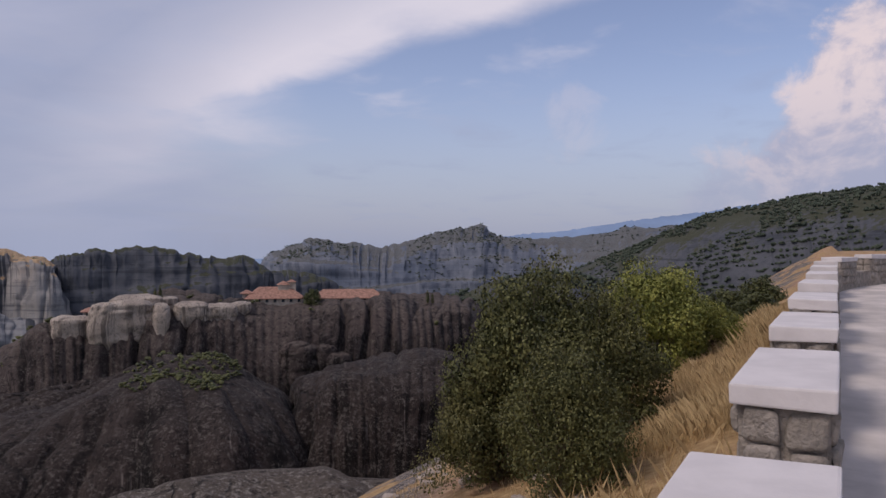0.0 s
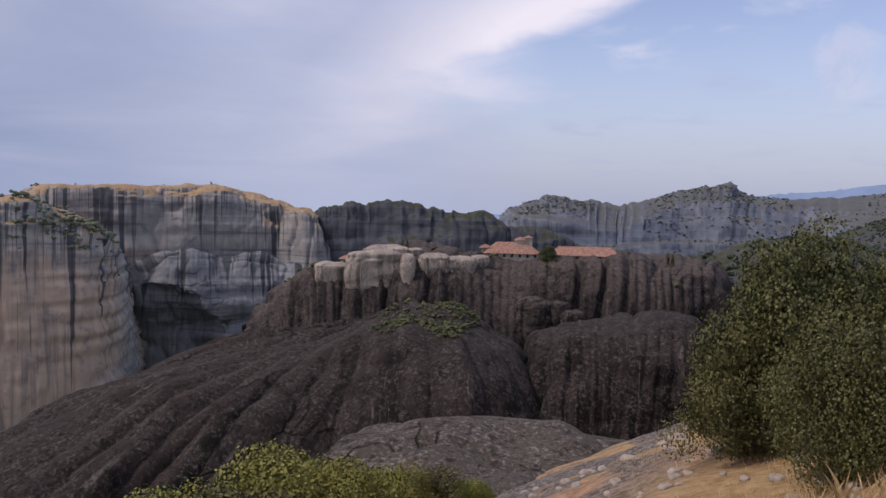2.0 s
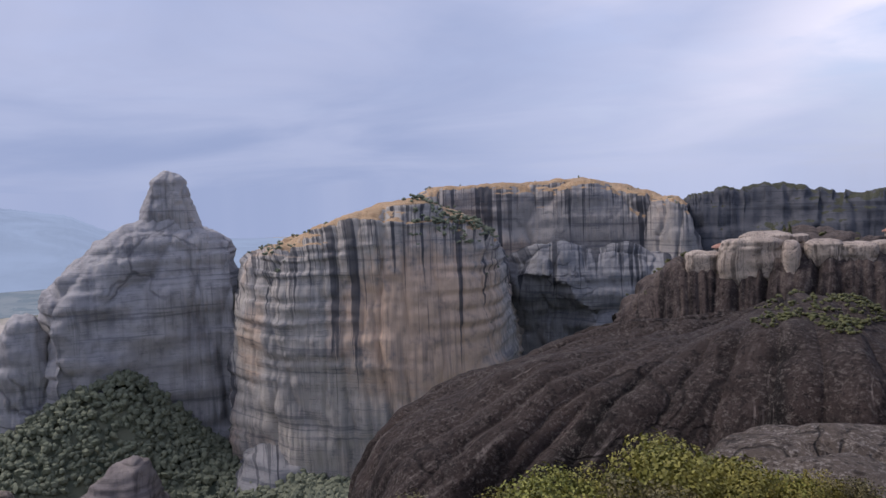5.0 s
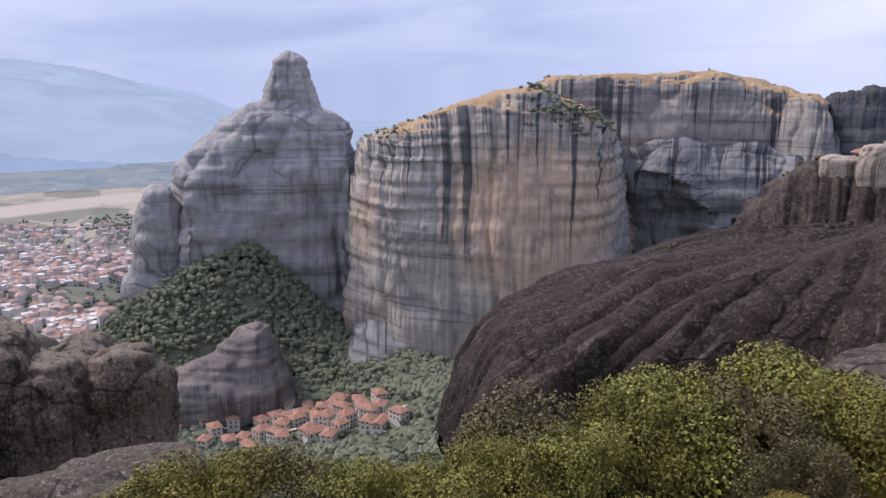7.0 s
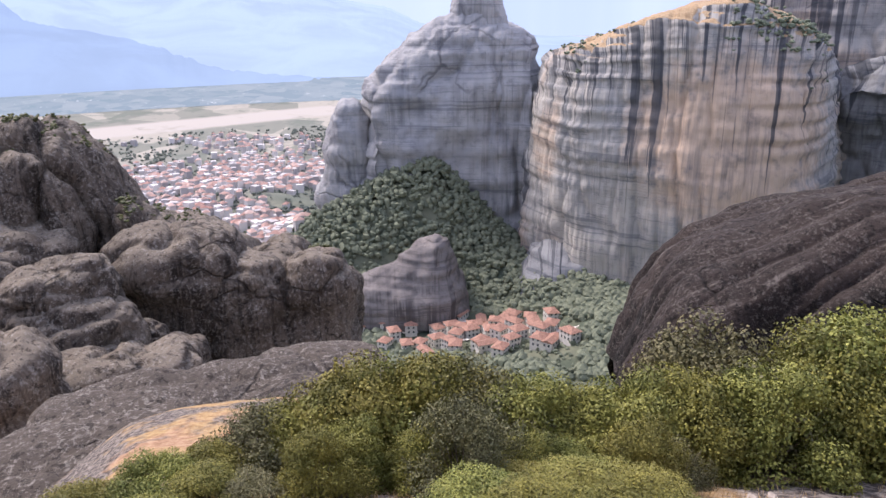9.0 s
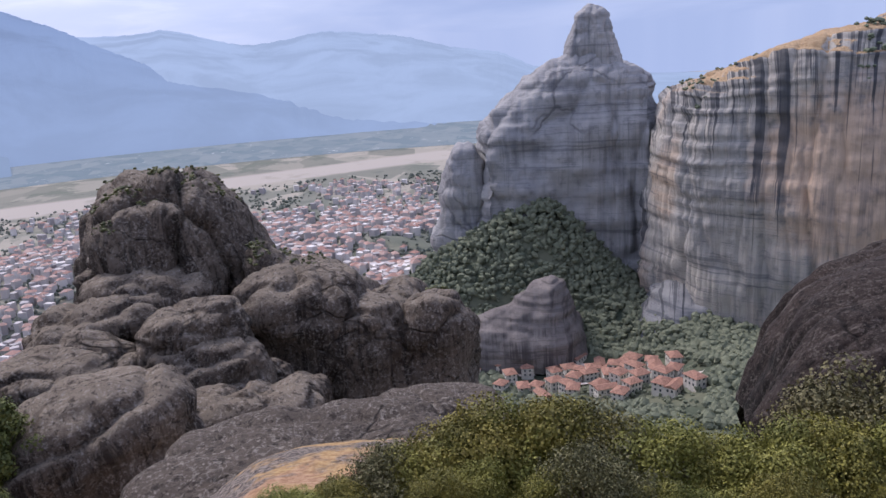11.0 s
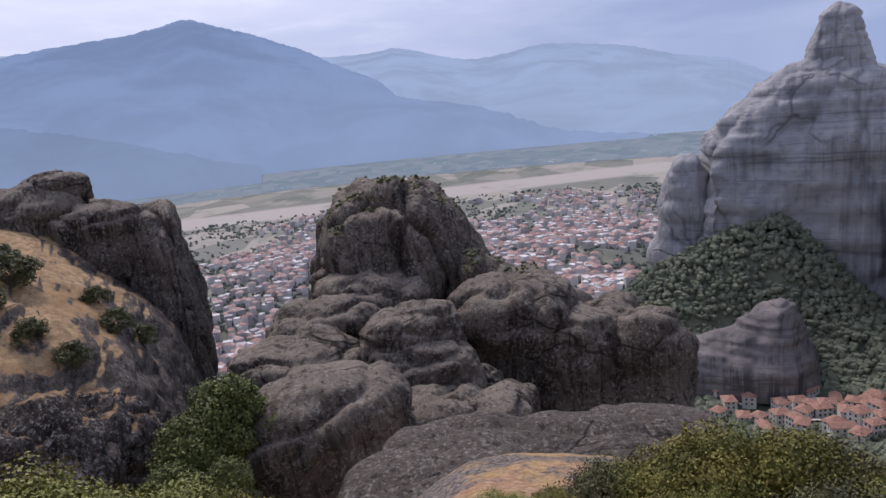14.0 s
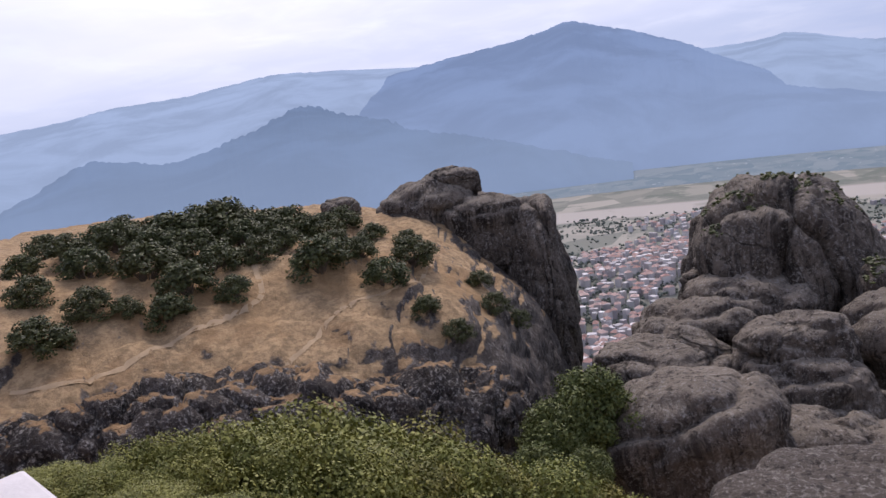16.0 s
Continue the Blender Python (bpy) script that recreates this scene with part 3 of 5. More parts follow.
def ground_z(x, y):
    x, y = np.asarray(x, float), np.asarray(y, float)
    d = np.hypot(x, y)
    az = np.degrees(np.arctan2(-x, y))
    s = x * -math.cos(radians(WALL_DIR)) + y * -math.sin(radians(WALL_DIR))
    along = x * -math.sin(radians(WALL_DIR)) + y * math.cos(radians(WALL_DIR))
    back = np.clip(-along, 0, 12)
    s = s + 0.03 * back * back + np.clip(-along - 12, 0, 200) * 0.7
    s = np.where((az > 95) & (s > 0), s * (1 + np.clip(az - 95, 0, 65) / 45 * 0.6), s)
    z = np.interp(s, S_KEYS, Z_KEYS)
    z = np.where(d > 60, np.maximum(z, np.interp(d, [60, 200, 700, 2500], [-300, -300, -260, -216])), z)
    for baz, bd, bh, br in RIDGES:
        bx, by = polar(baz, bd)
        z = z + bh * np.exp(-((x - bx) ** 2 + (y - by) ** 2) / (2 * br * br))
    rough = 0.05 * fbm(x / 1.1, y / 1.1, 0, 3) + 0.22 * fbm(x / 6, y / 6, 1, 3) * np.clip((np.abs(s) - 1) / 5, 0, 1)
    rough = rough + 5 * fbm(x / 60, y / 60, 2, 4) * np.clip((d - 50) / 200, 0, 1) * np.clip((1200 - d) / 500, 0, 1)
    return z + np.where(s > 0.2, rough, 0)


def gz(x, y):
    return float(ground_z(np.array([x]), np.array([y]))[0])


def make_ground():
    rings = np.concatenate([[0.0], np.geomspace(0.6, 4900, 230)])
    az = np.radians(np.concatenate([np.linspace(-45, 165, 420), np.linspace(166, 314, 60)]))
    x = -np.sin(az)[:, None] * rings[None, :]
    y = np.cos(az)[:, None] * rings[None, :]
    p = np.stack([x, y, ground_z(x, y)], -1)
    f = grid_faces(len(az), len(rings), True)
    ob = new("ground", mesh_of("ground", p.reshape(-1, 3), f[:, ::-1], material("dry_slope_and_valley", ground_build)))
    tagged(ob, "dry grassy slope falling to a wooded valley and plain", "ground", kind="structure")


make_ground()

# ---- rock massifs, near to far ----
dome = rock("rock_dome", [(54.5, 100, -27, 10, 20, -62, 2), (52.5, 102, -22, 14, 25, -60, 2.2), (49, 105, -17.9, 19, 30, -58, 2.5), (45, 108, -15.7, 22, 32, -56, 2.7), (38, 112, -12.6, 25, 35, -52, 2.8),
    (32, 114, -11, 27, 35, -50, 2.8), (26, 114, -10.2, 28, 35, -48, 2.8), (20, 112, -8.9, 28, 35, -46, 2.8), (16.5, 110, -9, 27, 30, -45, 2.8), (14, 108, -10.6, 24, 28, -45, 2.7), (11.5, 106, -12.5, 18, 25, -45, 2.4), (10, 106, -17, 12, 18, -46, 2)],
    dark_rock, "dark fluted conglomerate rock dome with lichen and runnels", 560, 200, flute=(3.4, 8.5), bulge=(1.2, 14), seed=3, fan=(21, 132, 1.9, 36))
rock("rock_dome", [(13, 112, -17, 8, 14, -46, 2), (11.3, 112, -10.9, 14, 20, -46, 2.4), (9.3, 113, -9.3, 18, 22, -46, 2.8), (6, 114, -8.7, 20, 24, -46, 3), (2, 115, -8.1, 20, 24, -46, 3), (-0.8, 115, -8.6, 16, 22, -46, 2.8), (-2.4, 116, -11, 12, 16, -46, 2.2), (-3.2, 117, -16, 8, 12, -46, 2)],
    dark_rock, "dark rounded rock dome with horizontal clefts", 240, 150, flute=(1.3, 5), bulge=(1.3, 10), ledge=(0.6, 5), seed=11)
mon_rock = rock("monastery_rock", [(33, 300, -9, 20, 40, -80, 2), (29.5, 300, -6.3, 25, 45, -76, 2.6), (28, 300, -5.0, 28, 50, -70, 3), (26, 300, -4.7, 30, 55, -66, 3), (22.5, 300, -3.7, 32, 60, -62, 3), (19, 300, -3.6, 34, 60, -60, 3.2), (14.8, 302, -3.9, 36, 60, -58, 3.2), (9.8, 304, -3.95, 38, 60, -56, 3.2),
    (4, 306, -3.95, 38, 60, -54, 3.4), (0.5, 308, -3.95, 34, 55, -52, 3.4), (-1.8, 308, -4.3, 28, 45, -52, 3), (-2.9, 308, -6, 16, 30, -52, 2.2), (-3.6, 308, -8.5, 8, 14, -54, 2)],
    monastery_stone, "long flat-topped dark rock with vertical runnels carrying a monastery", 420, 130, flute=(4.0, 10), bulge=(3, 28), seed=5)
great = rock("great_cliff", [(62.2, 560, -12, 20, 60, -205, 3), (60.7, 545, -4.4, 30, 90, -205, 4.5), (59.1, 524, -3.65, 36, 110, -205, 4.6), (57.9, 514, -3.1, 38, 110, -205, 4.6), (54.7, 506, -1.75, 40, 120, -205, 4.6), (50.6, 500, -0.6, 44, 130, -205, 4.4), (48, 500, -0.1, 46, 130, -205, 4.0), (45.5, 502, -0.9, 46, 130, -205, 3.8), (43.6, 505, -1.6, 46, 130, -205, 4), (42.2, 510, -2.3, 44, 120, -205, 4.4), (41.2, 522, -3.3, 40, 110, -205, 4.4), (40.6, 560, -4.6, 24, 90, -205, 4), (40.0, 590, -8, 14, 60, -205, 3)],
    cliff_rock, "huge streaked sandstone cliff with a dry grassy top", 520, 220, flute=(1.7, 15), bulge=(4, 60), ledge=(0.8, 3.4), lumps=(3.6, 60), tall_blocks=3.4, seed=22, category="cliff")
upper_tier = rock("upper_tier", [(52.5, 610, -2.6, 24, 80, -205, 3), (50.6, 610, -1.0, 30, 90, -205, 3.4), (48.8, 610, -0.3, 34, 110, -205, 3.6), (46.8, 612, 0.55, 36, 130, -205, 4), (45.5, 614, 0.95, 38, 140, -205, 4), (42.1, 618, 1.05, 40, 150, -205, 4.4), (38.4, 622, 1.05, 40, 150, -205, 4.4), (34.8, 624, 1.05, 40, 150, -205, 4.4), (32, 622, 0.5, 40, 150, -205, 4.2), (30.1, 618, 0.1, 40, 140, -200, 4), (28.4, 606, -0.3, 40, 120, -200, 3.6), (27.2, 600, -1.2, 36, 90, -195, 3), (26.4, 596, -4, 20, 50, -190, 2.4)],
    tier_rock, "streaked cliff wall of the rear tier under dry grass", 360, 180, flute=(2.4, 14), bulge=(3, 50), ledge=(0.8, 5.0), lumps=(5, 60), tall_blocks=2.0, seed=25)
worn_lobe = rock("worn_lobe", [(42.6, 600, -8, 14, 20, -205, 2.4), (41.4, 590, -5.0, 24, 40, -205, 3), (39.8, 582, -4.1, 34, 50, -205, 3.2), (37.6, 578, -3.2, 38, 60, -205, 3.2), (36, 578, -3.3, 38, 60, -205, 3.2), (34.2, 580, -4.0, 36, 60, -205, 3.2), (32.6, 582, -3.6, 36, 60, -205, 3.2), (30.6, 582, -4.1, 34, 60, -205, 3.2), (28.6, 580, -4.6, 30, 50, -200, 3), (27, 580, -5.4, 24, 40, -195, 3), (25.6, 580, -9, 14, 20, -190, 2.4)],
    recess_rock, "grey rounded rock lobe over a deep shaded alcove", 300, 180, flute=(1.8, 12), bulge=(3, 40), ledge=(0.9, 6.0), lumps=(5, 60), tall_blocks=1.2, hollow=(38.2, -128, 4.3, 62, 26), seed=27)
for tier in (upper_tier, worn_lobe):
    tier.parent = great
    del tier["category"]
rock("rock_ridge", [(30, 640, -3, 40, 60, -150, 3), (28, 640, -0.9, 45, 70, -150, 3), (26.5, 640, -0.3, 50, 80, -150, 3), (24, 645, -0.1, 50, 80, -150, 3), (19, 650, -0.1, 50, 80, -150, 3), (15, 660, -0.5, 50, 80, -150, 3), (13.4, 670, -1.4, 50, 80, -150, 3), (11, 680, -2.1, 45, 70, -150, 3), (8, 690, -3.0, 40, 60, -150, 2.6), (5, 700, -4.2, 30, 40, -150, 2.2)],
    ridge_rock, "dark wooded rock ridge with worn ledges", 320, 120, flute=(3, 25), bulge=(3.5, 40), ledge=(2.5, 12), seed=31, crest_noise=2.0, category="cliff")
spire = rock("spire_rock", [(77, 600, -16, 25, 60, -205, 2), (75.2, 600, -9.5, 36, 80, -205, 3), (74.6, 600, -7.0, 42, 80, -205, 3.2), (74.1, 600, -5.1, 46, 90, -205, 3.2), (71.9, 600, -2.8, 50, 95, -205, 3.0), (69.5, 602, -1.4, 52, 95, -205, 2.8), (67.8, 604, -0.6, 52, 90, -205, 2.7), (65.8, 606, 0.2, 54, 90, -205, 2.7), (64.2, 606, -0.4, 54, 90, -205, 2.8), (63.1, 604, -1.6, 52, 90, -205, 3.0), (61.7, 600, -2.5, 46, 80, -205, 3.4), (61.2, 600, -3.8, 40, 60, -205, 3.4), (60.2, 600, -5.0, 34, 60, -205, 3.2), (59.4, 600, -12, 20, 40, -205, 2.4)],
    spire_rock, "tall grey rock massif rising to a shoulder", 320, 180, flute=(3, 30), bulge=(6, 55), ledge=(1.6, 6), lumps=(6, 70), tall_blocks=2.4, seed=41, turn=-0.3, category="cliff")
pinnacle = rock("pinnacle", [(68.2, 604, -2.2, 12, 16, -40, 2.4), (67.5, 604, 0.6, 16, 18, -40, 3), (67, 604, 1.9, 16, 18, -40, 4), (65.9, 604, 2.4, 16, 18, -40, 4), (64.7, 604, 1.7, 16, 18, -40, 4), (64.1, 604, 0, 14, 16, -40, 3), (63.3, 604, -2.4, 12, 14, -40, 2.4)],
    spire_rock, "grey rock pinnacle crowning the massif", 120, 110, flute=(1.5, 12), bulge=(2.5, 14), ledge=(1.0, 7), seed=44, turn=-0.3)
pinnacle.parent = spire
del pinnacle["category"]
rock("rock_pillar", [(78.6, 600, -15, 12, 16, -205, 2), (77.2, 600, -9.2, 20, 24, -205, 3), (76.2, 600, -7.1, 24, 26, -205, 3.4), (74.9, 600, -6.9, 24, 26, -205, 3.4), (74.2, 602, -8, 20, 22, -205, 3), (73.2, 604, -14, 12, 14, -205, 2)],
    spire_rock, "rounded grey rock pillar beside the massif", 110, 110, flute=(2, 16), bulge=(4, 25), ledge=(1, 9), seed=47, turn=-0.3, category="cliff")
rock("hillock", [(77.5, 476, -24.2, 16, 20, -205, 1.6), (75.3, 478, -20.4, 24, 30, -205, 1.7), (72.2, 480, -18.9, 28, 34, -205, 1.7), (70.4, 482, -17.8, 30, 34, -205, 1.7), (69, 483, -17.1, 30, 34, -205, 1.7), (68, 484, -17.9, 28, 30, -205, 1.7), (67.2, 486, -19.4, 22, 24, -205, 1.7), (66.4, 488, -23.5, 12, 16, -205, 1.6)],
    hill_rock, "bare rounded rock hillock among woods", 140, 90, bulge=(2, 16), ledge=(1.6, 5), seed=51)
cliff_foot = rock("foot", [(64.4, 520, -23.5, 14, 30, -205, 2), (63, 520, -20.6, 30, 40, -205, 1.9), (61.4, 512, -18.0, 44, 50, -205, 1.7), (59, 502, -17.6, 46, 50, -205, 1.7), (55, 494, -18.8, 44, 50, -205, 1.7), (50, 488, -20.5, 34, 50, -205, 1.7)],
    recess_rock, "layered pale rock foot of the cliff", 160, 90, bulge=(2.5, 25), ledge=(1.6, 5), seed=23)
cliff_foot.parent = great
del cliff_foot["category"]
# knobbly rocks across the gully
knob_head = rock("knob_rock", [(105.6, 78, -17, 6, 8, -36, 2), (104.2, 78, -12, 9, 12, -36, 3), (103.4, 78, -9.1, 10, 14, -36, 3.6), (101.5, 79, -7.5, 11, 15, -36, 3.6), (99.7, 80, -6.7, 11, 16, -36, 3.4), (96.8, 80, -6.8, 11, 16, -36, 3.4), (94.4, 80, -7.9, 10, 15, -36, 3.2), (92.7, 80, -9.6, 9, 14, -36, 3), (91.6, 80, -12.5, 7, 12, -36, 2.6), (90, 80, -18, 5, 8, -36, 2)],
    grey_rock, "weathered grey rock head with rounded clefts", 320, 200, flute=(1.1, 5.5), bulge=(0.9, 8), lumps=(1.5, 8), tall_blocks=3.4, seed=62, turn=-0.25)
knob_shoulder = rock("knob_rock", [(94.5, 72, -17, 5, 8, -42, 2), (92.5, 72, -12.6, 8, 14, -42, 3), (90.2, 72, -13.9, 9, 15, -42, 3.2), (86.2, 72, -15.6, 9, 15, -42, 3.2), (83.6, 71, -17.1, 9, 14, -42, 3.2), (80.3, 70, -18.0, 9, 13, -42, 3.2), (77.8, 69, -19.2, 8, 11, -42, 3.2), (76.6, 68, -21.6, 7, 9, -42, 3), (75.7, 68, -27, 5, 6, -42, 2)],
    grey_rock, "broken grey rock shoulder with dry grass ledges", 340, 190, flute=(0.6, 4.0), bulge=(0.9, 6), lumps=(1.7, 7), tall_blocks=2.2, seed=67, turn=-0.15)
rock("knob_rock", [(129, 96, -9, 8, 14, -45, 2.4), (126, 96, -5.8, 10, 14, -45, 3), (124, 96, -4.7, 11, 14, -45, 3), (121, 96, -5.0, 11, 14, -45, 3), (119, 95, -5.6, 11, 14, -45, 3), (117, 93, -6.1, 12, 14, -45, 3.4), (114.8, 91, -6.2, 12, 14, -45, 3.8), (113.6, 90, -7.0, 11, 12, -45, 3.8), (112.9, 89, -11, 9, 10, -45, 3), (112.5, 88, -19, 5, 6, -45, 2)],
    grey_rock, "weathered grey cliff head at the plateau's edge", 320, 200, flute=(0.8, 4.0), bulge=(0.9, 8), lumps=(1.4, 9), tall_blocks=3.2, seed=71, turn=-0.2)
plateau = rock("grass_plateau", [(176, 80, -3, 46, 60, -30, 2.6), (164, 84, -4.2, 48, 60, -30, 3), (152, 88, -4.5, 50, 60, -30, 3.1), (140, 88, -4.9, 50, 50, -30, 3.2), (131, 86, -5.7, 48, 40, -31, 3.2), (126, 84, -6.9, 45, 34, -33, 3.2), (122, 80, -8.8, 40, 28, -34, 3), (118, 76, -12, 32, 22, -37, 2.8), (115.2, 74, -16, 20, 16, -39, 2.6), (113.2, 73, -23, 8, 8, -40, 2)],
    plateau_rock, "dry grass plateau with rock rim and trodden paths", 380, 170, bulge=(1.0, 12), lumps=(0.35, 6), seed=81)

rock("rim_rock", [(156, 44, -15.4, 4, 6, -22, 2), (151, 43.5, -15.2, 5, 6, -22, 2), (147, 43.5, -15.3, 6, 6, -22, 2), (143, 44, -14.9, 6, 6, -22, 2.2), (138, 44.5, -16.2, 6, 6, -22, 2.2), (133, 45, -17.4, 6, 6, -23, 2.2), (128, 45, -18.0, 6, 6, -24, 2.2), (123, 46, -18.3, 6, 7, -26, 2.2), (119.5, 48, -18.6, 5, 7, -28, 2), (117, 50, -21, 4, 6, -30, 2)],
    rim_stone, "blackened rock rim below the dry grass", 320, 90, bulge=(0.7, 4), lumps=(0.5, 3.0), seed=85)

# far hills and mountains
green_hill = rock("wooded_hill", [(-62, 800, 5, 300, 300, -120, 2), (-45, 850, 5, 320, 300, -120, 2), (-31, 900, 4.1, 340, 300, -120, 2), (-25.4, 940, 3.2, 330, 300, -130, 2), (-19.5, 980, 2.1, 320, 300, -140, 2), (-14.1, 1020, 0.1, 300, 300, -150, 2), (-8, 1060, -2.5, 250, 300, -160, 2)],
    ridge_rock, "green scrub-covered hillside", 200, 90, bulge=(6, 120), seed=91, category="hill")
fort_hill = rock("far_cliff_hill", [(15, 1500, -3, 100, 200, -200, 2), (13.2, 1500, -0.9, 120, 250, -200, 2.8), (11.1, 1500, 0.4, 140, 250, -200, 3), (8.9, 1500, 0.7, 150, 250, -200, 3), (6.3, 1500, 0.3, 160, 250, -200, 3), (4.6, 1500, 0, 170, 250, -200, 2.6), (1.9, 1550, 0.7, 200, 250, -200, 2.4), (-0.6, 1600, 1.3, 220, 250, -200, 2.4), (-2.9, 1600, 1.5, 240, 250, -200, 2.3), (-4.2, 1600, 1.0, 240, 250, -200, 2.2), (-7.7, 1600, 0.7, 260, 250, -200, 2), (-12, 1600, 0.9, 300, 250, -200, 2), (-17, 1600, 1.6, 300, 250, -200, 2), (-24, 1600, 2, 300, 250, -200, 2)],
    fort_rock, "distant hill with pale cliffs and scrub, haze in its colours", 300, 110, flute=(3, 60), bulge=(9, 110), ledge=(6, 24), seed=95, crest_noise=2.5, category="hill")

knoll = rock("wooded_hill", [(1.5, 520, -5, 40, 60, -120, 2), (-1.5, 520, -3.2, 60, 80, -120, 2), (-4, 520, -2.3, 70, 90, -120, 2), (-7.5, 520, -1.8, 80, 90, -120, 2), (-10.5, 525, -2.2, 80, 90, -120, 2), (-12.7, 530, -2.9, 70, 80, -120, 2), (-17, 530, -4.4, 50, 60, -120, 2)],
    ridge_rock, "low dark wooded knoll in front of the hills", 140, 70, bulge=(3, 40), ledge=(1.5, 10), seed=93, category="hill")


# Far slopes: haze is put into their emission, palest towards the foot.
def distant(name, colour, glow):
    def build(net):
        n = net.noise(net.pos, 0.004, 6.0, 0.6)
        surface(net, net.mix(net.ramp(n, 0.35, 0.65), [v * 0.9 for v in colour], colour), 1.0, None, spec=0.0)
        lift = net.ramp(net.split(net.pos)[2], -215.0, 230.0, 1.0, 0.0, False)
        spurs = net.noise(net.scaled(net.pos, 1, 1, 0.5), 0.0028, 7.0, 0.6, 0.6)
        haze_glow = net.mix(net.ramp(spurs, 0.36, 0.64), [v * 0.9 for v in glow], [v * 1.12 for v in glow])
        net.wire(net.mix(net.math("MULTIPLY", lift, 0.5), haze_glow, (0.22, 0.285, 0.40)), net.bsdf.inputs["Emission Color"])
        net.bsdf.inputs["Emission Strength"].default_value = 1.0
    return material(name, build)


haze_far = distant("haze_blue_ridge", (0.05, 0.06, 0.07), (0.16, 0.23, 0.40))
haze_mid = distant("haze_blue_mountain", (0.04, 0.05, 0.06), (0.135, 0.19, 0.315))
haze_near = distant("haze_blue_foothill", (0.04, 0.05, 0.05), (0.092, 0.138, 0.24))
haze_pale = distant("haze_pale_mountain", (0.03, 0.04, 0.05), (0.235, 0.30, 0.43))


def mountain(name, stations, mat, label, seed, foot=None):
    """foot: metres from the eye to where the slope meets the plain."""
    rows = [(a, d, e, d - foot if foot else 500, 200, -221, float(np.interp(e, [-3, 1.5], [1.75, 1.25]))) for a, d, e in stations]
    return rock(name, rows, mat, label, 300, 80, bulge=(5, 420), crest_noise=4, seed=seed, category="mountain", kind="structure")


def far_plain():
    """The plain past the river, as an added sheet of distance a little above the ground, its haze painted in."""
    def build(net):
        p = net.pos
        cells = net.add("ShaderNodeTexVoronoi")
        net.wire(net.scaled(p, 1, 1.8, 0), cells.inputs["Vector"])
        cells.inputs["Scale"].default_value = 0.013
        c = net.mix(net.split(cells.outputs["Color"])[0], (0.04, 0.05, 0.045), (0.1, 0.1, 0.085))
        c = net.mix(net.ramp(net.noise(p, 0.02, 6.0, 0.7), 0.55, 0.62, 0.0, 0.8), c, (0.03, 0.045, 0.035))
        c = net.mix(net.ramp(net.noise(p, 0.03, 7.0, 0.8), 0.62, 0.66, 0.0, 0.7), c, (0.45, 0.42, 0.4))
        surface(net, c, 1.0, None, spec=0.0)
        # bluish emission stands for the haze over the fields
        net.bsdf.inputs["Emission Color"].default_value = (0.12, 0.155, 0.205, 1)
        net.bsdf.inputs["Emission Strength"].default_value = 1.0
    az = np.radians(np.linspace(58, 175, 90))[:, None]
    r = np.geomspace(1780, 2700, 24)[None, :]
    p = np.stack([-np.sin(az) * r, np.cos(az) * r, -214.1 + 0 * az * r], -1)
    ob = new("backdrop_plain", mesh_of("backdrop_plain", p.reshape(-1, 3), grid_faces(90, 24)[:, ::-1], material("haze_lit_plain", build)))
    tagged(ob, "plain beyond the river with blue haze painted in", "backdrop", kind="structure")


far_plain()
mountain("backdrop_ridge", [(-40, 4300, 3.6), (-25.4, 4300, 3.4), (-19.3, 4300, 2.7), (-14.1, 4300, 2.1), (-9.4, 4300, 1.4), (-5.1, 4300, 1), (4, 4300, -0.2), (13, 4300, -0.7), (24, 4300, -1.2)], haze_far, "distant mountain ridge with blue haze painted in", 101)
mountain("backdrop_mountain", [(142, 4000, -2), (137, 4000, 0.4), (132.5, 4000, 2.0), (127.4, 4000, 3.2), (121.5, 4000, 4.2), (117.1, 4000, 4.75), (113.2, 4000, 5.3), (110.5, 4000, 5.8), (108.4, 3980, 5.2), (105.6, 3900, 4.3), (102.8, 3750, 3.2), (100.8, 3600, 2.1), (97.8, 3350, 0.6), (95.3, 3150, -0.6), (89.5, 2850, -2.3), (86.7, 2750, -3.1), (82.5, 2640, -4.0), (77, 2560, -4.7), (72, 2520, -5.1), (64, 2500, -5.2)], haze_mid, "large mountain with blue haze painted in", 103, 2230)
mountain("backdrop_foothill", [(166, 3500, -1), (160, 3500, -1), (152.1, 3500, -0.8), (146.1, 3500, 1.2), (141, 3500, 0.7), (136, 3500, 1.6), (131.2, 3500, 2.7), (127.4, 3500, 2.1), (123.2, 3450, 1.75), (119.4, 3350, 1.2), (116.4, 3200, -0.1), (110.8, 2900, -2.4), (107, 2600, -4.2)], haze_near, "wooded foothill with blue haze painted in", 105, 2000)
mountain("backdrop_range", [(172, 4500, 2), (151.3, 4500, 3.0), (144.1, 4500, 3.9), (139.1, 4500, 4.1), (132.9, 4500, 4.9), (127, 4500, 4.6), (101.2, 4500, 2.5), (96, 4500, 2.65), (91, 4500, 1.4), (88, 4500, 1.5), (85, 4500, 2.0), (80.6, 4400, 1.5), (78.5, 4300, 1.1), (75.1, 4200, 0.2), (72.2, 4100, -0.3), (69.5, 4000, -1.5), (65, 3900, -2.3), (50, 3800, -2.9)], haze_pale, "mountain range with pale haze painted in", 107, 2350)

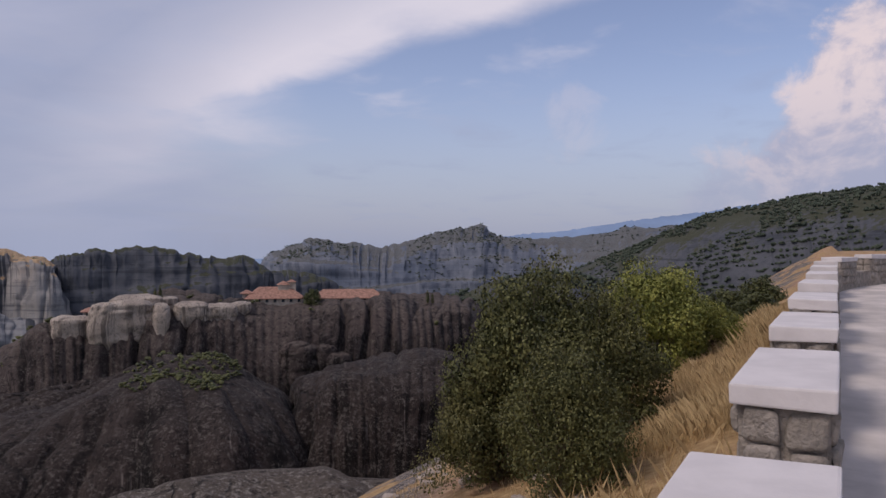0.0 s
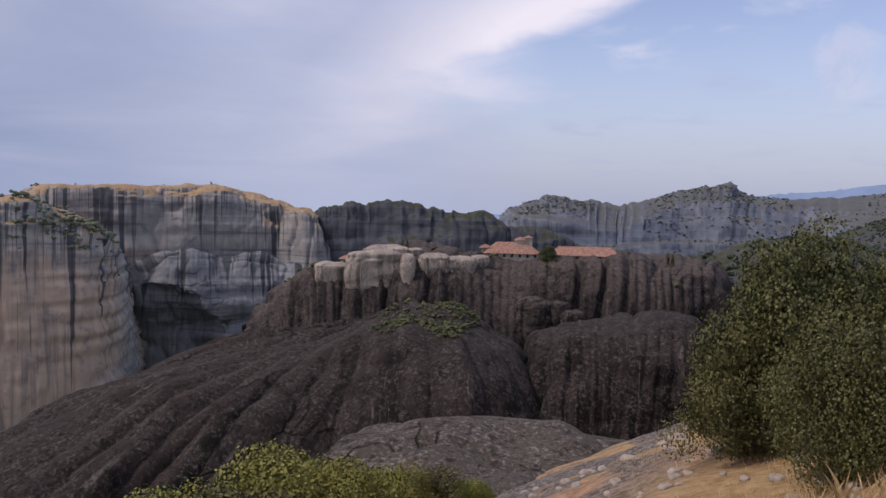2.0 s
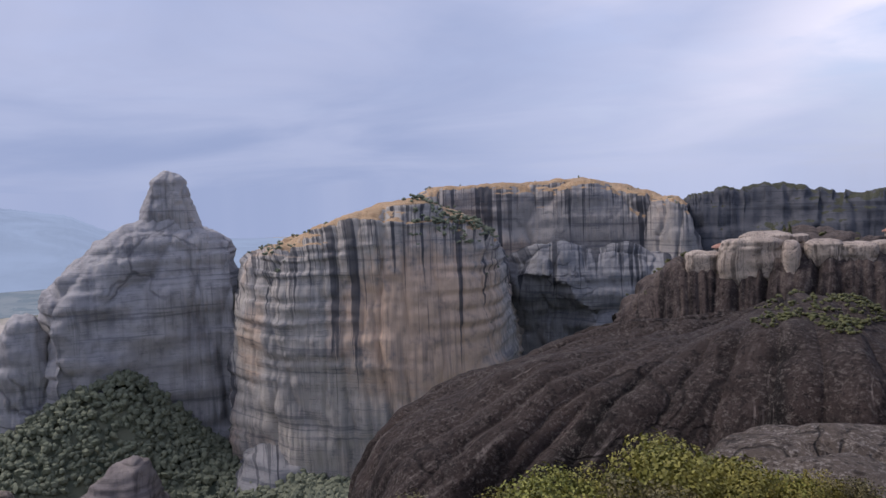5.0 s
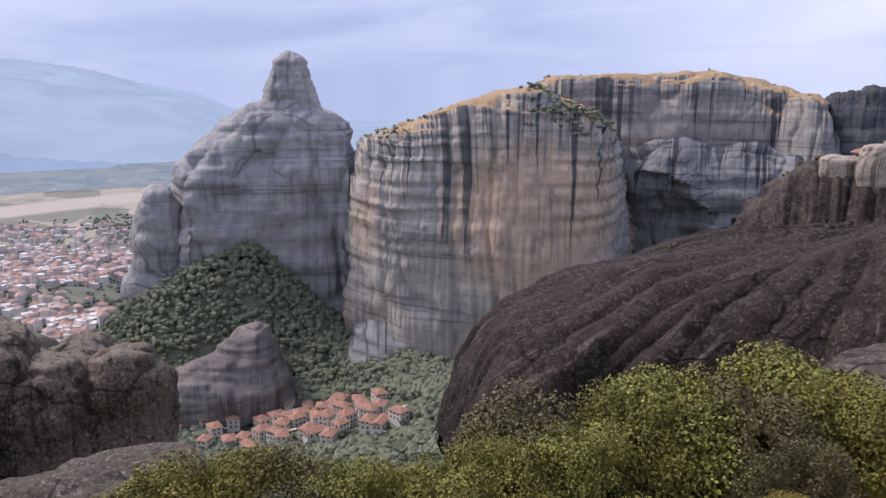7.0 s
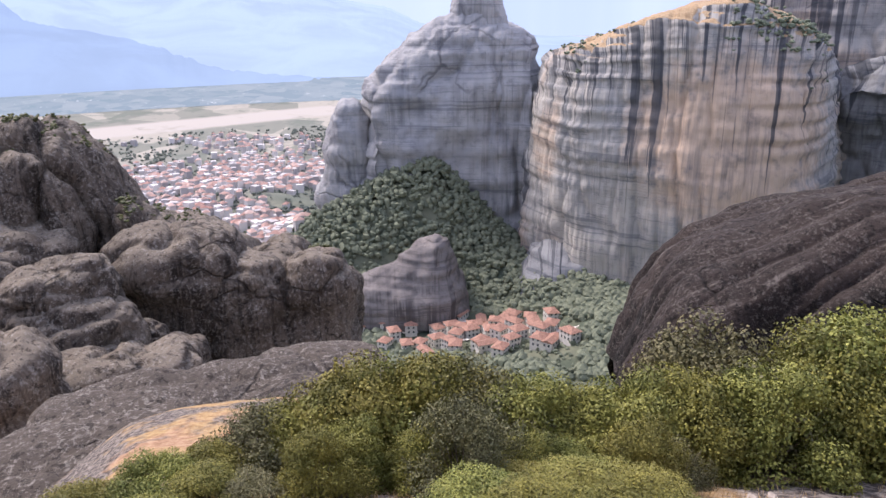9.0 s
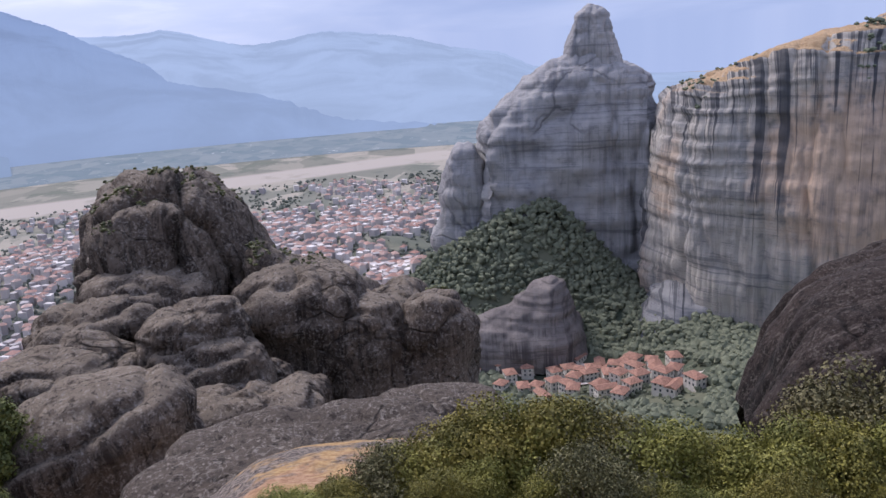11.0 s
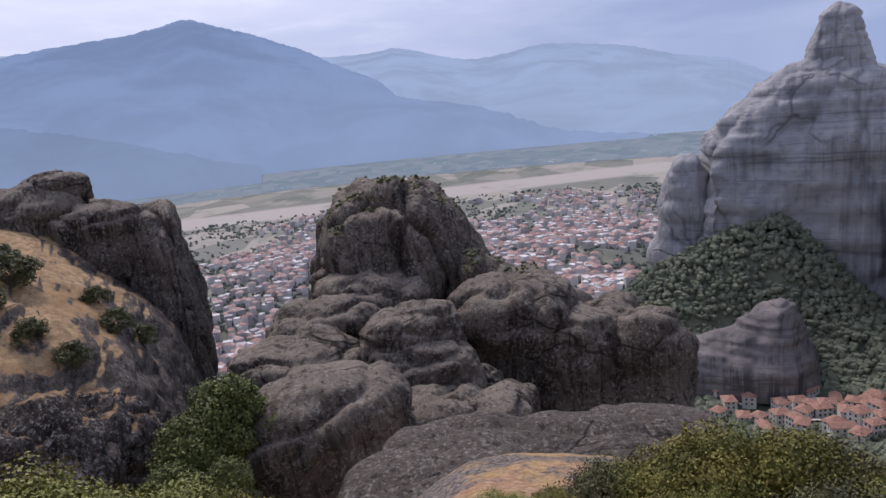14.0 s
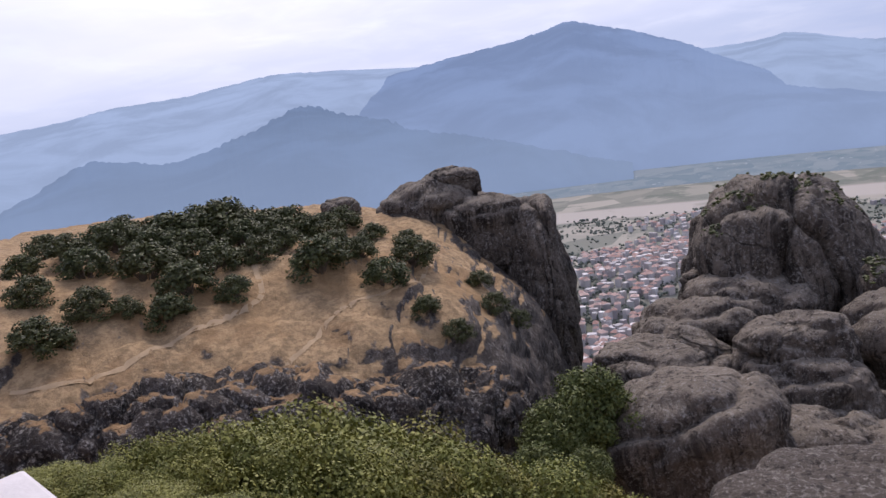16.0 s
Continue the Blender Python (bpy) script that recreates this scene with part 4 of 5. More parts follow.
# ---- plants ----
def leaf_cloud(rng, centres, radii, per, size, flat=0.8):
    """Small leaves, two triangles each, gathered in rounded clumps."""
    vs, fs = [], []
    n = 0
    for c, r in zip(centres, radii):
        k = max(8, int(per * r * r))
        u = rng.normal(size=(k, 3))
        u /= np.linalg.norm(u, axis=1)[:, None]
        rad = r * (0.55 + 0.5 * rng.random(k) ** 0.6) * (0.85 + 0.3 * np.abs(np.sin(5 * u[:, 0] + 3 * u[:, 2])))
        q = c + u * rad[:, None] * np.array([1, 1, flat])
        face = u + 0.55 * rng.normal(size=(k, 3)) + np.array([0, 0, 0.25])
        a = np.cross(face, rng.normal(size=(k, 3)))
        a /= np.linalg.norm(a, axis=1)[:, None]
        b = np.cross(face, a)
        b /= np.linalg.norm(b, axis=1)[:, None]
        s = size * (0.6 + 0.8 * rng.random(k))[:, None]
        quad = np.stack([q - b * s * 0.5, q + a * s * 0.55, q + b * s * 0.5, q - a * s * 0.55], 1).reshape(-1, 3)
        vs.append(quad)
        fs.append(n + np.arange(4 * k).reshape(-1, 4))
        n += 4 * k
    return np.concatenate(vs), np.concatenate(fs)


def limb(bm, a, b, ra, rb, sides=6):
    a, b = Vector(a), Vector(b)
    q = (b - a).to_track_quat("Z", "Y")
    rings = []
    for p, r in ((a, ra), (b, rb)):
        rings.append([bm.verts.new(p + q @ Vector((math.cos(t) * r, math.sin(t) * r, 0))) for t in (2 * math.pi * i / sides for i in range(sides))])
    for i in range(sides):
        bm.faces.new((rings[0][i], rings[0][(i + 1) % sides], rings[1][(i + 1) % sides], rings[1][i]))


def make_bush(name, rng, wide, high, leaf, mat, label, clumps=46, per=1500, sprigs=0, trunk=0.0, category="bush"):
    """A bush or small tree on an Empty at its foot: branches and a leafy crown."""
    root = tagged(new(name), label, category)
    bm = bmesh.new()
    cs, rs = [], []
    for i in range(clumps):     # leafy tufts crowd the outside of the crown and leave shaded gaps
        a = rng.random() * 2 * math.pi
        up = -0.1 + 1.1 * rng.random() ** 0.8
        r = math.sqrt(max(0.05, 1 - up * up)) * (0.62 + 0.3 * rng.random())
        lobe = 1 + 0.3 * math.sin(3 * a + wide) * (1 - abs(up))
        c = np.array([math.cos(a) * r * lobe * wide * 0.46, math.sin(a) * r * lobe * wide * 0.46, trunk + (high - trunk) * (0.16 + 0.7 * up * (0.85 + 0.25 * rng.random()))])
        cs.append(c)
        rs.append(min(wide, high) * (0.09 + 0.12 * rng.random()))
        if i % 2 == 0:
            mid = c * np.array([0.45, 0.45, 0.5])
            limb(bm, (0.04 * math.cos(a), 0.04 * math.sin(a), -0.1), mid, 0.016 * high, 0.009 * high, 5)
            limb(bm, mid, c, 0.009 * high, 0.003 * high, 4)
    for i in range(sprigs):
        c = cs[2 * int(rng.integers(clumps // 2))]
        tip = c * np.array([1.25, 1.25, 1]) + np.array([0, 0, high * (0.05 + 0.1 * rng.random())])
        limb(bm, c, tip, 0.004 * high, 0.002 * high, 3)
        for k in np.linspace(0.3, 1, 5):
            cs.append(c + (tip - c) * k)
            rs.append(0.022 * high)
    if trunk:
        limb(bm, (0, 0, -0.2), (0, 0, trunk + high * 0.2), 0.04 * high, 0.025 * high, 8)
    part("stem", bm_mesh("stem", bm, bark, True), root, "grey twiggy wood")
    v, f = leaf_cloud(rng, cs, rs, per, leaf)
    part("crown", mesh_of("crown", v, f, mat, False), root)
    return root


rng = np.random.default_rng(7)
protos = {
    "oak": make_bush("scrub_bush", rng, 2.0, 1.45, 0.025, leaf_a, "olive-green evergreen scrub bush on the dry slope", 74, 11500, 26),
    "fresh": make_bush("scrub_bush", rng, 2.0, 1.4, 0.027, leaf_b, "fresh-green leafy bush on the dry slope", 74, 10500, 30),
    "grey": make_bush("scrub_bush", rng, 2.1, 1.3, 0.025, leaf_g, "grey-olive twiggy scrub bush on the dry slope", 60, 8500, 40),
    "twiggy": make_bush("tall_bush", rng, 2.6, 2.4, 0.034, leaf_t, "tall twiggy olive-green bush beside the parapet", 90, 3600, 60),
    "dark": make_bush("dark_bush", rng, 2.6, 1.9, 0.1, leaf_c, "dark rounded evergreen bush on dry grass", 52, 800),
    "tree": make_bush("small_tree", rng, 4.8, 4.8, 0.13, leaf_d, "broad-leaved green tree in the rocky gully", 46, 620, 0, 0.8, "tree"),
}
used = set()


def plant(kind, az, dist, scale, z=None, tall=1.0, group=""):
    x, y = polar(az, dist)
    z = gz(x, y) - 0.06 if z is None else z
    m = pose(x, y, z, 0, 0, (az * 77.7 + dist * 31) % 360) 
    if kind in used:
        ob = copy_thing(protos[kind], m)
    else:
        ob = protos[kind]
        ob.matrix_basis = m
        used.add(kind)
    ob.scale = (scale, scale, scale * tall)
    if group:
        tagged(ob, group=group)
    return ob


plant("twiggy", -7.0, 9.4, 0.78, tall=1.42)
plant("twiggy", -3.6, 9.2, 0.6, tall=1.2)
plant("twiggy", -11.6, 9.6, 0.66, tall=1.3)
plant("twiggy", -9.3, 7.0, 0.5, tall=1.3)
plant("fresh", -15.6, 14.5, 1.3, tall=1.25)
plant("fresh", -18.8, 15.5, 0.9, tall=1.1)
HIGH = {"oak": 1.45, "fresh": 1.4, "grey": 1.3}


def bush_to(kind, az, dist, el, group, wide=1.0):
    """A scrub bush on the slope whose top reaches the elevation el, seen from the road."""
    x, y = polar(az, dist)
    tall = max(0.35, EYE + dist * math.tan(radians(el)) - gz(x, y) + 0.06)
    k = max(tall / HIGH[kind], 0.55) * wide
    plant(kind, az, dist, k, tall=tall / HIGH[kind] / k, group=group)


SLOPE = "bushes on the slope"
for i, (az, d, el) in enumerate(((101, 6.6, -29.8), (95.5, 6.6, -29.4), (91, 7, -29.2), (87, 7.2, -28.0), (83.5, 7.3, -27.0), (79.5, 7.4, -26.1), (76.4, 7.5, -25.4), (72.6, 7.4, -26.0), (68.9, 7.3, -25.9), (65.4, 7.2, -27.3), (61.5, 7.2, -27.8), (56.8, 7.2, -27.0), (52.8, 7.4, -26.0), (49.8, 8.6, -22.6), (46.4, 7.8, -24.8), (42.8, 8.8, -21.9), (39.5, 9.2, -21.0), (36.9, 9.6, -20.4), (33.3, 9.2, -21.3), (30.1, 10.2, -17.5), (26.6, 10.0, -20.2), (24, 10.6, -19.4), (21.5, 10.8, -20.2), (19.2, 11, -19.4), (16.4, 11.2, -20.6))):
    bush_to(("oak", "fresh", "oak", "grey", "fresh")[i % 5], az, d, el + 0.5 * math.sin(i * 2.9), SLOPE, 0.92)
for i, (az, d, el) in enumerate(((98, 5.9, -31.5), (92.5, 6.0, -31), (88, 6.2, -30.2), (84, 6.2, -29.6), (79.5, 6.2, -29), (75, 6.2, -28.6), (70.6, 6.1, -29), (66.4, 6.0, -30), (62, 6.0, -30.4), (57.6, 6.1, -30), (53.2, 6.3, -29.4), (68.4, 5.3, -32.8), (60, 5.3, -33), (31.5, 7.4, -26), (28.4, 7.9, -24), (29.8, 6.6, -29))):
    bush_to(("fresh", "oak", "grey", "oak")[i % 4], az + 1.2 * math.sin(i * 3.3), d + 0.25 * math.sin(i * 1.9), el - 0.6 + 1.1 * math.sin(i * 2.3), SLOPE, 0.8)
for i in range(4):
    bush_to(("oak", "fresh")[i % 2], 57.5 + 4.6 * i, 4.6 + 0.25 * math.sin(i * 2.1), -34.3 + 0.7 * math.sin(i * 1.7), SLOPE, 0.9)
for i, (az, d, el) in enumerate(((153, 8.0, -17.9), (150, 8.2, -17.9), (146.8, 8.8, -17.4), (142.5, 9.2, -18.0), (138, 9.6, -19.2), (134.2, 10, -21.4), (130.6, 10.4, -22.8), (127, 11, -23.2), (123.5, 11.4, -24.4), (119.8, 11.8, -24.9), (116.4, 12.2, -26.6), (113.6, 12.6, -27.6), (136.6, 12, -18.6), (132, 12.6, -20.4), (128.6, 13, -21.6), (148, 7.2, -22), (143.6, 7.4, -22.6), (139.4, 7.8, -23.4), (135.2, 8.2, -25), (131, 8.8, -26), (126.6, 9.4, -27), (122, 9.8, -28.6))):
    bush_to("fresh" if az > 134 else ("oak", "fresh")[i % 2], az, d, el, "bushes below the road")
plant("tree", 112.6, 44, 1.15, -19.6)
plant("tree", 115.6, 42, 1.0, -20.0)
plant("tree", 110.2, 45, 0.9, -20.6)
plant("tree", 117.6, 38, 0.75, -19.6)
plant("tree", 113.4, 37, 0.6, -18.8)
# ---- parapet and road ----
def wall_at(a):
    """Place and bearing of the parapet's middle line, a metres along it from abreast of the first eye."""
    x, y, h = -0.175, 0.10, WALL_DIR
    step = 0.1 if a > 0 else -0.1
    for i in range(int(round(abs(a) / 0.1))):
        s = i * step
        h = WALL_DIR - max(0.0, s - 17) * 7.0 + max(0.0, -s) * 6.0
        x -= math.sin(radians(h)) * step
        y += math.cos(radians(h)) * step
    return x, y, h


def wall_top(a):
    return 0.75 + 0.026 * a


def rounded_box(bm, sx, sy, sz, z0, bevel, rng=None, jitter=0.0):
    r = bmesh.ops.create_cube(bm, size=1.0)
    vs = r["verts"]
    for v in vs:
        v.co = Vector((v.co.x * sx, v.co.y * sy, z0 + (v.co.z + 0.5) * sz))
        if rng is not None:
            v.co += Vector(rng.normal(size=3) * jitter)
    edges = list({e for v in vs for e in v.link_edges})
    bmesh.ops.bevel(bm, geom=edges, offset=bevel, segments=2, affect="EDGES", profile=0.6)


def parapet_block(a, rng):
    x, y, h = wall_at(a + 0.675)
    z = wall_top(a + 0.6)
    root = tagged(new("parapet_block"), "white-capped rubble masonry parapet block beside the road", "parapet", "parapet blocks")
    root.matrix_basis = pose(x, y, z - 1.3, 0, 0, h)
    bm = bmesh.new()
    rounded_box(bm, 0.42, 1.35, 0.1, 1.2, 0.012, rng, 0.004)
    part("cap", bm_mesh("cap", bm, whitewash), root, "whitewashed concrete cap")
    bm = bmesh.new()
    rounded_box(bm, 0.36, 1.26, 1.2, 0.002, 0.01)
    part("core", bm_mesh("core", bm, rubble), root)
    for side in (-1, 1):
        for k in range(4):
            for lvl in range(3):
                bm = bmesh.new()
                rounded_box(bm, 0.06, 0.26 + 0.06 * rng.random(), 0.15, 0, 0.03, rng, 0.012)
                part("stone", bm_mesh("stone", bm, rubble, True), root, m=pose(side * 0.18, -0.46 + k * 0.31 + 0.02 * rng.normal(), 0.72 + lvl * 0.165))
    for end in (-1, 1):
        for k in range(2):
            for lvl in range(3):
                bm = bmesh.new()
                rounded_box(bm, 0.16, 0.06, 0.15, 0, 0.03, rng, 0.012)
                part("stone", bm_mesh("stone", bm, rubble, True), root, m=pose(-0.09 + k * 0.18, end * 0.635, 0.72 + lvl * 0.165))


wrng = np.random.default_rng(3)
for k in range(-2, 14):
    parapet_block(1.24 + 2.15 * k - (0.15 if k == 0 else 0), wrng)


def ribbon(name, offs, zs, a0, a1, step, mat, label, category, lift=0.0):
    rows = []
    for a in np.arange(a0, a1 + 1e-6, step):
        x, y, h = wall_at(a)
        n = (math.cos(radians(h)), math.sin(radians(h)))     # to the right of the way
        rows.append([(x + n[0] * o, y + n[1] * o, z + 0.026 * a + lift) for o, z in zip(offs, zs)])
    p = np.array(rows)
    ob = new(name, mesh_of(name, p.reshape(-1, 3), grid_faces(p.shape[0], p.shape[1])[:, ::-1], mat, False))
    return tagged(ob, label, category, kind="structure")


concrete = plain("worn_concrete", (0.54, 0.48, 0.44), 0.9, 0.18, 1.6, 0.01)
asphalt = plain("pale_worn_asphalt", (0.2, 0.19, 0.19), 0.9, 0.2, 2.5, 0.01)
paint = plain("worn_road_paint", (0.7, 0.69, 0.67), 0.8, 0.1, 3.0, 0.004)
ribbon("low_wall", (-0.17, -0.17, 0.17, 0.17), (-0.9, 0.38, 0.38, -0.3), -6, 32, 0.5, rubble, "low rubble wall between the parapet blocks", "wall")
ribbon("pavement", (0.16, 1.5), (0.03, 0.02), -8, 32, 0.5, concrete, "worn pale concrete strip along the parapet", "pavement")
ribbon("road", (1.4, 8.0), (0.008, 0.008), -8, 32, 0.5, asphalt, "worn grey asphalt road", "road")
ribbon("road_marking", (1.75, 1.9), (0.013, 0.013), -8, 32, 0.5, paint, "white edge line on the road", "road marking")
# ---- boulders and slabs across the gully ----
for i, (az, d, z, w, h) in enumerate(((101.4, 74, -15.7, 5.3, 3.4), (103.4, 73, -16.6, 3.1, 2.5), (100.4, 70, -18.9, 11.8, 6.0), (104.2, 66, -19.9, 10.3, 6.1), (97.5, 58, -18.6, 7.9, 4.7),
        (97.2, 56, -21.9, 8.6, 7.4), (106.3, 60, -20.4, 10.5, 4.6), (94.5, 55, -21.7, 4.7, 5.1), (89.9, 56, -23.9, 4.0, 2.9), (92.1, 57, -23.5, 3.6, 4.4),
        (84.2, 63, -23.6, 8.1, 8.1), (79.2, 63, -24.0, 7.5, 9.7), (83.0, 66, -21.2, 6.8, 3.3), (89.4, 65, -21.6, 11.4, 9.8),
        (123.0, 90, -9.0, 10.8, 6.2), (120.9, 91, -5.6, 6.5, 2.4), (118.8, 88, -10.8, 9.0, 6.3), (129.4, 90, -7.0, 4.4, 1.9))):
    boulder(az, d, z, w, h, seed=i + 1, sink=2.6, turn=(i * 37) % 40 - 20)
boulder(105.5, 46, -19.6, 11.5, 5.6, 9, seed=31, sink=2.5, tip=-14, label="long tilted grey rock slab with lichen")
boulder(97, 50, -22.4, 14, 4.0, 8, seed=35, sink=2.5, tip=-6, label="long tilted grey rock slab with lichen")
boulder(90, 24.5, -12.1, 9.5, 1.6, 7, seed=33, mat=grey_bare, sink=2.5, tip=4, sq=3, rough=0.05, label="flat grey rock slab on the ledge", name="rock_slab")
boulder(97, 20, -10.3, 6, 1.4, 6, seed=34, mat=grey_bare, sink=2.5, sq=3, rough=0.04, label="flat grey rock slab on the ledge", name="rock_slab")
boulder(10.5, 21, -6.55, 13, 1.3, 9, seed=37, mat=grey_bare, sink=2.0, sq=2.4, rough=0.05, label="bare rounded rock outcrop on the slope", name="rock_slab")
boulder(79.5, 31, -14.6, 6, 1.5, 6, seed=36, mat=grey_bare, sink=2.5, sq=3, rough=0.04, label="flat grey rock slab on the ledge", name="rock_slab")

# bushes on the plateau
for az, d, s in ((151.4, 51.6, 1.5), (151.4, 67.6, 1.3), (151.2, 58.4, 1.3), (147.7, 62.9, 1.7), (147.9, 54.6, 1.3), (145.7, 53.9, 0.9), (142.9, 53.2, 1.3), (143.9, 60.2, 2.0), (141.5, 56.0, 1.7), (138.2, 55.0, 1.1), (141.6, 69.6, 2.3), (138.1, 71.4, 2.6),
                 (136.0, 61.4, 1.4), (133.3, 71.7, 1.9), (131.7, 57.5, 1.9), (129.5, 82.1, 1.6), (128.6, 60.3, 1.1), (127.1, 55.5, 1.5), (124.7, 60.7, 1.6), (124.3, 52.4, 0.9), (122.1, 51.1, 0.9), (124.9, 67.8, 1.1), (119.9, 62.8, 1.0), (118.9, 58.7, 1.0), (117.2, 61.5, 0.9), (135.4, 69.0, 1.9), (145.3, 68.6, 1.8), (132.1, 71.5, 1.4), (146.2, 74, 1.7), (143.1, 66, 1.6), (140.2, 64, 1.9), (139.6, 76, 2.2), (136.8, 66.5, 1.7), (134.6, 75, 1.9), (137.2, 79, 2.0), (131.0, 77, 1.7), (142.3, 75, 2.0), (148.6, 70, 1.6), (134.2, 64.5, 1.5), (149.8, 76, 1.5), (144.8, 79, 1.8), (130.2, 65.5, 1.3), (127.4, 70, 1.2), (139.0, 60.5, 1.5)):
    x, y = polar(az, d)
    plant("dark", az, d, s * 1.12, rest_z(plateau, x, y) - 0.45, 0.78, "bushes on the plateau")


for i in range(34):       # scrub along the brown slope beyond the bend
    plant("dark", -14.5 - 9 * ((i * 0.618) % 1), 24 + 100 * ((i * 0.414) % 1) ** 1.5, 0.5 + 0.7 * ((i * 0.73) % 1), tall=0.8, group="bushes beyond the bend")


def trodden(name, knots, half):
    k = glide(knots, 70)
    xy = np.array([polar(a, d) for a, d in k])
    t = np.gradient(xy, axis=0)
    t /= np.linalg.norm(t, axis=1)[:, None]
    n = np.stack([-t[:, 1], t[:, 0]], 1)
    grid = SURFACE[plateau.name].reshape(-1, 3)

    def lie(q):
        d2 = (grid[:, 0] - q[0]) ** 2 + (grid[:, 1] - q[1]) ** 2
        near = np.argsort(d2)[:4]
        w = 1 / (d2[near] + 1e-4)
        return float((grid[near, 2] * w).sum() / w.sum())

    p = np.stack([np.array([(*q, lie(q) + 0.035) for q in xy + n * o]) for o in (-half, 0, half)], 1)
    ob = new(name, mesh_of(name, p.reshape(-1, 3), grid_faces(70, 3), plain("trodden_earth", (0.4, 0.28, 0.165), 0.95, 0.15, 1.0, 0.02)))
    tagged(ob, "narrow trodden path of pale earth across dry grass", "path", kind="structure")


trodden("path_1", [(153.7, 48.9), (150.0, 48.0), (146.6, 48.9), (142.9, 51.0), (139.5, 52.4), (136.4, 55.1), (136.5, 60.0), (136, 66)], 0.2)
trodden("path_2", [(138.7, 44.6), (136.3, 46.3), (134.0, 48.6), (131.5, 51.9), (129.5, 53.5), (125.0, 55.6), (123.2, 64)], 0.16)


# ---- woods ----
ICO = None


def blobs(name, places, sizes, mat, label, category, rng, tall=1.0):
    """Trees far off: each a few uneven leaf masses. One mesh, for nobody could count them."""
    global ICO
    if ICO is None:
        bm = bmesh.new()
        bmesh.ops.create_icosphere(bm, subdivisions=1, radius=1.0)
        ICO = (np.array([v.co[:] for v in bm.verts]), np.array([[v.index for v in f.verts] for f in bm.faces]))
        bm.free()
    v0, f0 = ICO
    p, sz = np.repeat(np.asarray(places, float), 2, axis=0), np.repeat(np.asarray(sizes, float), 2)
    m = len(sz)
    c = p + rng.normal(size=(m, 3)) * sz[:, None] * np.array([0.28, 0.28, 0.16]) + sz[:, None] * np.array([0, 0, 0.45 * tall])
    r = sz * (0.3 + 0.22 * rng.random(m))
    q = v0[None] * (0.7 + 0.55 * rng.random((m, len(v0), 1))) * r[:, None, None] * np.array([1, 1, tall]) + c[:, None, :]
    f = (f0[None] + (np.arange(m) * len(v0))[:, None, None]).reshape(-1, 3)
    ob = new(name, mesh_of(name, q.reshape(-1, 3), f, mat, False))
    return tagged(ob, label, category, kind="stuff")


trng = np.random.default_rng(19)
LANE = [(57.5, 392), (60, 402), (62, 413), (64, 430), (65.4, 447), (66.8, 460), (68.5, 462), (70, 458), (72, 452)]
lane_line = np.array([polar(a, d) for a, d in glide(LANE, 60)])
# wooded slopes round the foot of the cliffs
pts, siz = [], []
while len(pts) < 17000:
    az, d = trng.uniform(52, 84), trng.uniform(330, 640)
    x, y = polar(az, d)
    z = gz(x, y)
    village = 57 < az < 73.5 and abs(d - (372 + (az - 57) * 6.5)) < 46
    thick = vnoise(x / 45, y / 45, 5.0)
    if village and trng.random() > 0.22 or 67.5 < az < 74.5 and 462 < d < 494 or np.min(np.hypot(lane_line[:, 0] - x, lane_line[:, 1] - y)) < 13:
        continue
    if thick < -0.6 and trng.random() > 0.7:
        continue
    pts.append((x, y, z - 0.8))
    siz.append(trng.uniform(3.0, 6.4) * (0.6 if village else 1.0))
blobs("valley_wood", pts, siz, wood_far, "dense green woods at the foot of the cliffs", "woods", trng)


def scatter(ob, count, lo, hi, up=0.6, keep=None):
    p = SURFACE[ob.name]
    n = grid_normals(p)
    n = n * (1 if np.mean(n[:, p.shape[1] // 2, 2]) > 0 else -1)
    idx = np.argwhere(n[..., 2] > up)
    pts, siz = [], []
    for k in range(count * 30):
        i, j = idx[trng.integers(len(idx))]
        q = p[i, j]
        if keep is None or keep(q):
            pts.append(q + np.array([*trng.normal(size=2) * lo * 0.5, -lo * 0.1]))
            siz.append(trng.uniform(lo, hi))
        if len(pts) >= count:
            break
    return pts, siz


def bearing(q):
    return math.degrees(math.atan2(-q[0], q[1]))


def clumped(size, least, z=0.0):
    return lambda q: vnoise(q[0] / size, q[1] / size, z) > least


a, b = scatter(great, 300, 1.2, 3.4, 0.55, lambda q: (vnoise(q[0] / 30, q[1] / 30, 3) > 0.3 or 42 < bearing(q) < 49 and q[2] > -30 and trng.random() < 0.7))
a2, b2 = scatter(upper_tier, 90, 1.0, 2.8, 0.7, lambda q: vnoise(q[0] / 30, q[1] / 30, 3) > 0.0)
a3, b3 = scatter(great, 220, 2.2, 4.6, 0.4, lambda q: 41.8 < bearing(q) < 48 and q[2] > -34)
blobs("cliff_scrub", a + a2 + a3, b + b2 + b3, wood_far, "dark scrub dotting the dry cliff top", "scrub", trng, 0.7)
a, b = scatter(green_hill, 11000, 2.2, 4.6, 0.25, clumped(60, -0.45))
blobs("hill_wood", a, b, hill_leaf, "dark green woods covering the hillside", "woods", trng, 0.8)
a, b = scatter(knoll, 900, 2.4, 5.0, 0.3, clumped(30, -0.5))
blobs("knoll_wood", a, b, hill_leaf, "dark green woods on the low knoll", "woods", trng, 0.8)
a, b = scatter(fort_hill, 2400, 2.2, 4.6, 0.5, clumped(120, -0.1))
blobs("far_wood", a, b, hill_leaf, "scrub on the distant hill", "woods", trng, 0.6)
a, b = scatter(dome, 420, 0.3, 0.9, 0.6, lambda q: 14 < bearing(q) < 24 and q[2] > -16.7 and vnoise(q[0] / 5, q[1] / 5, 1) > 0.0)
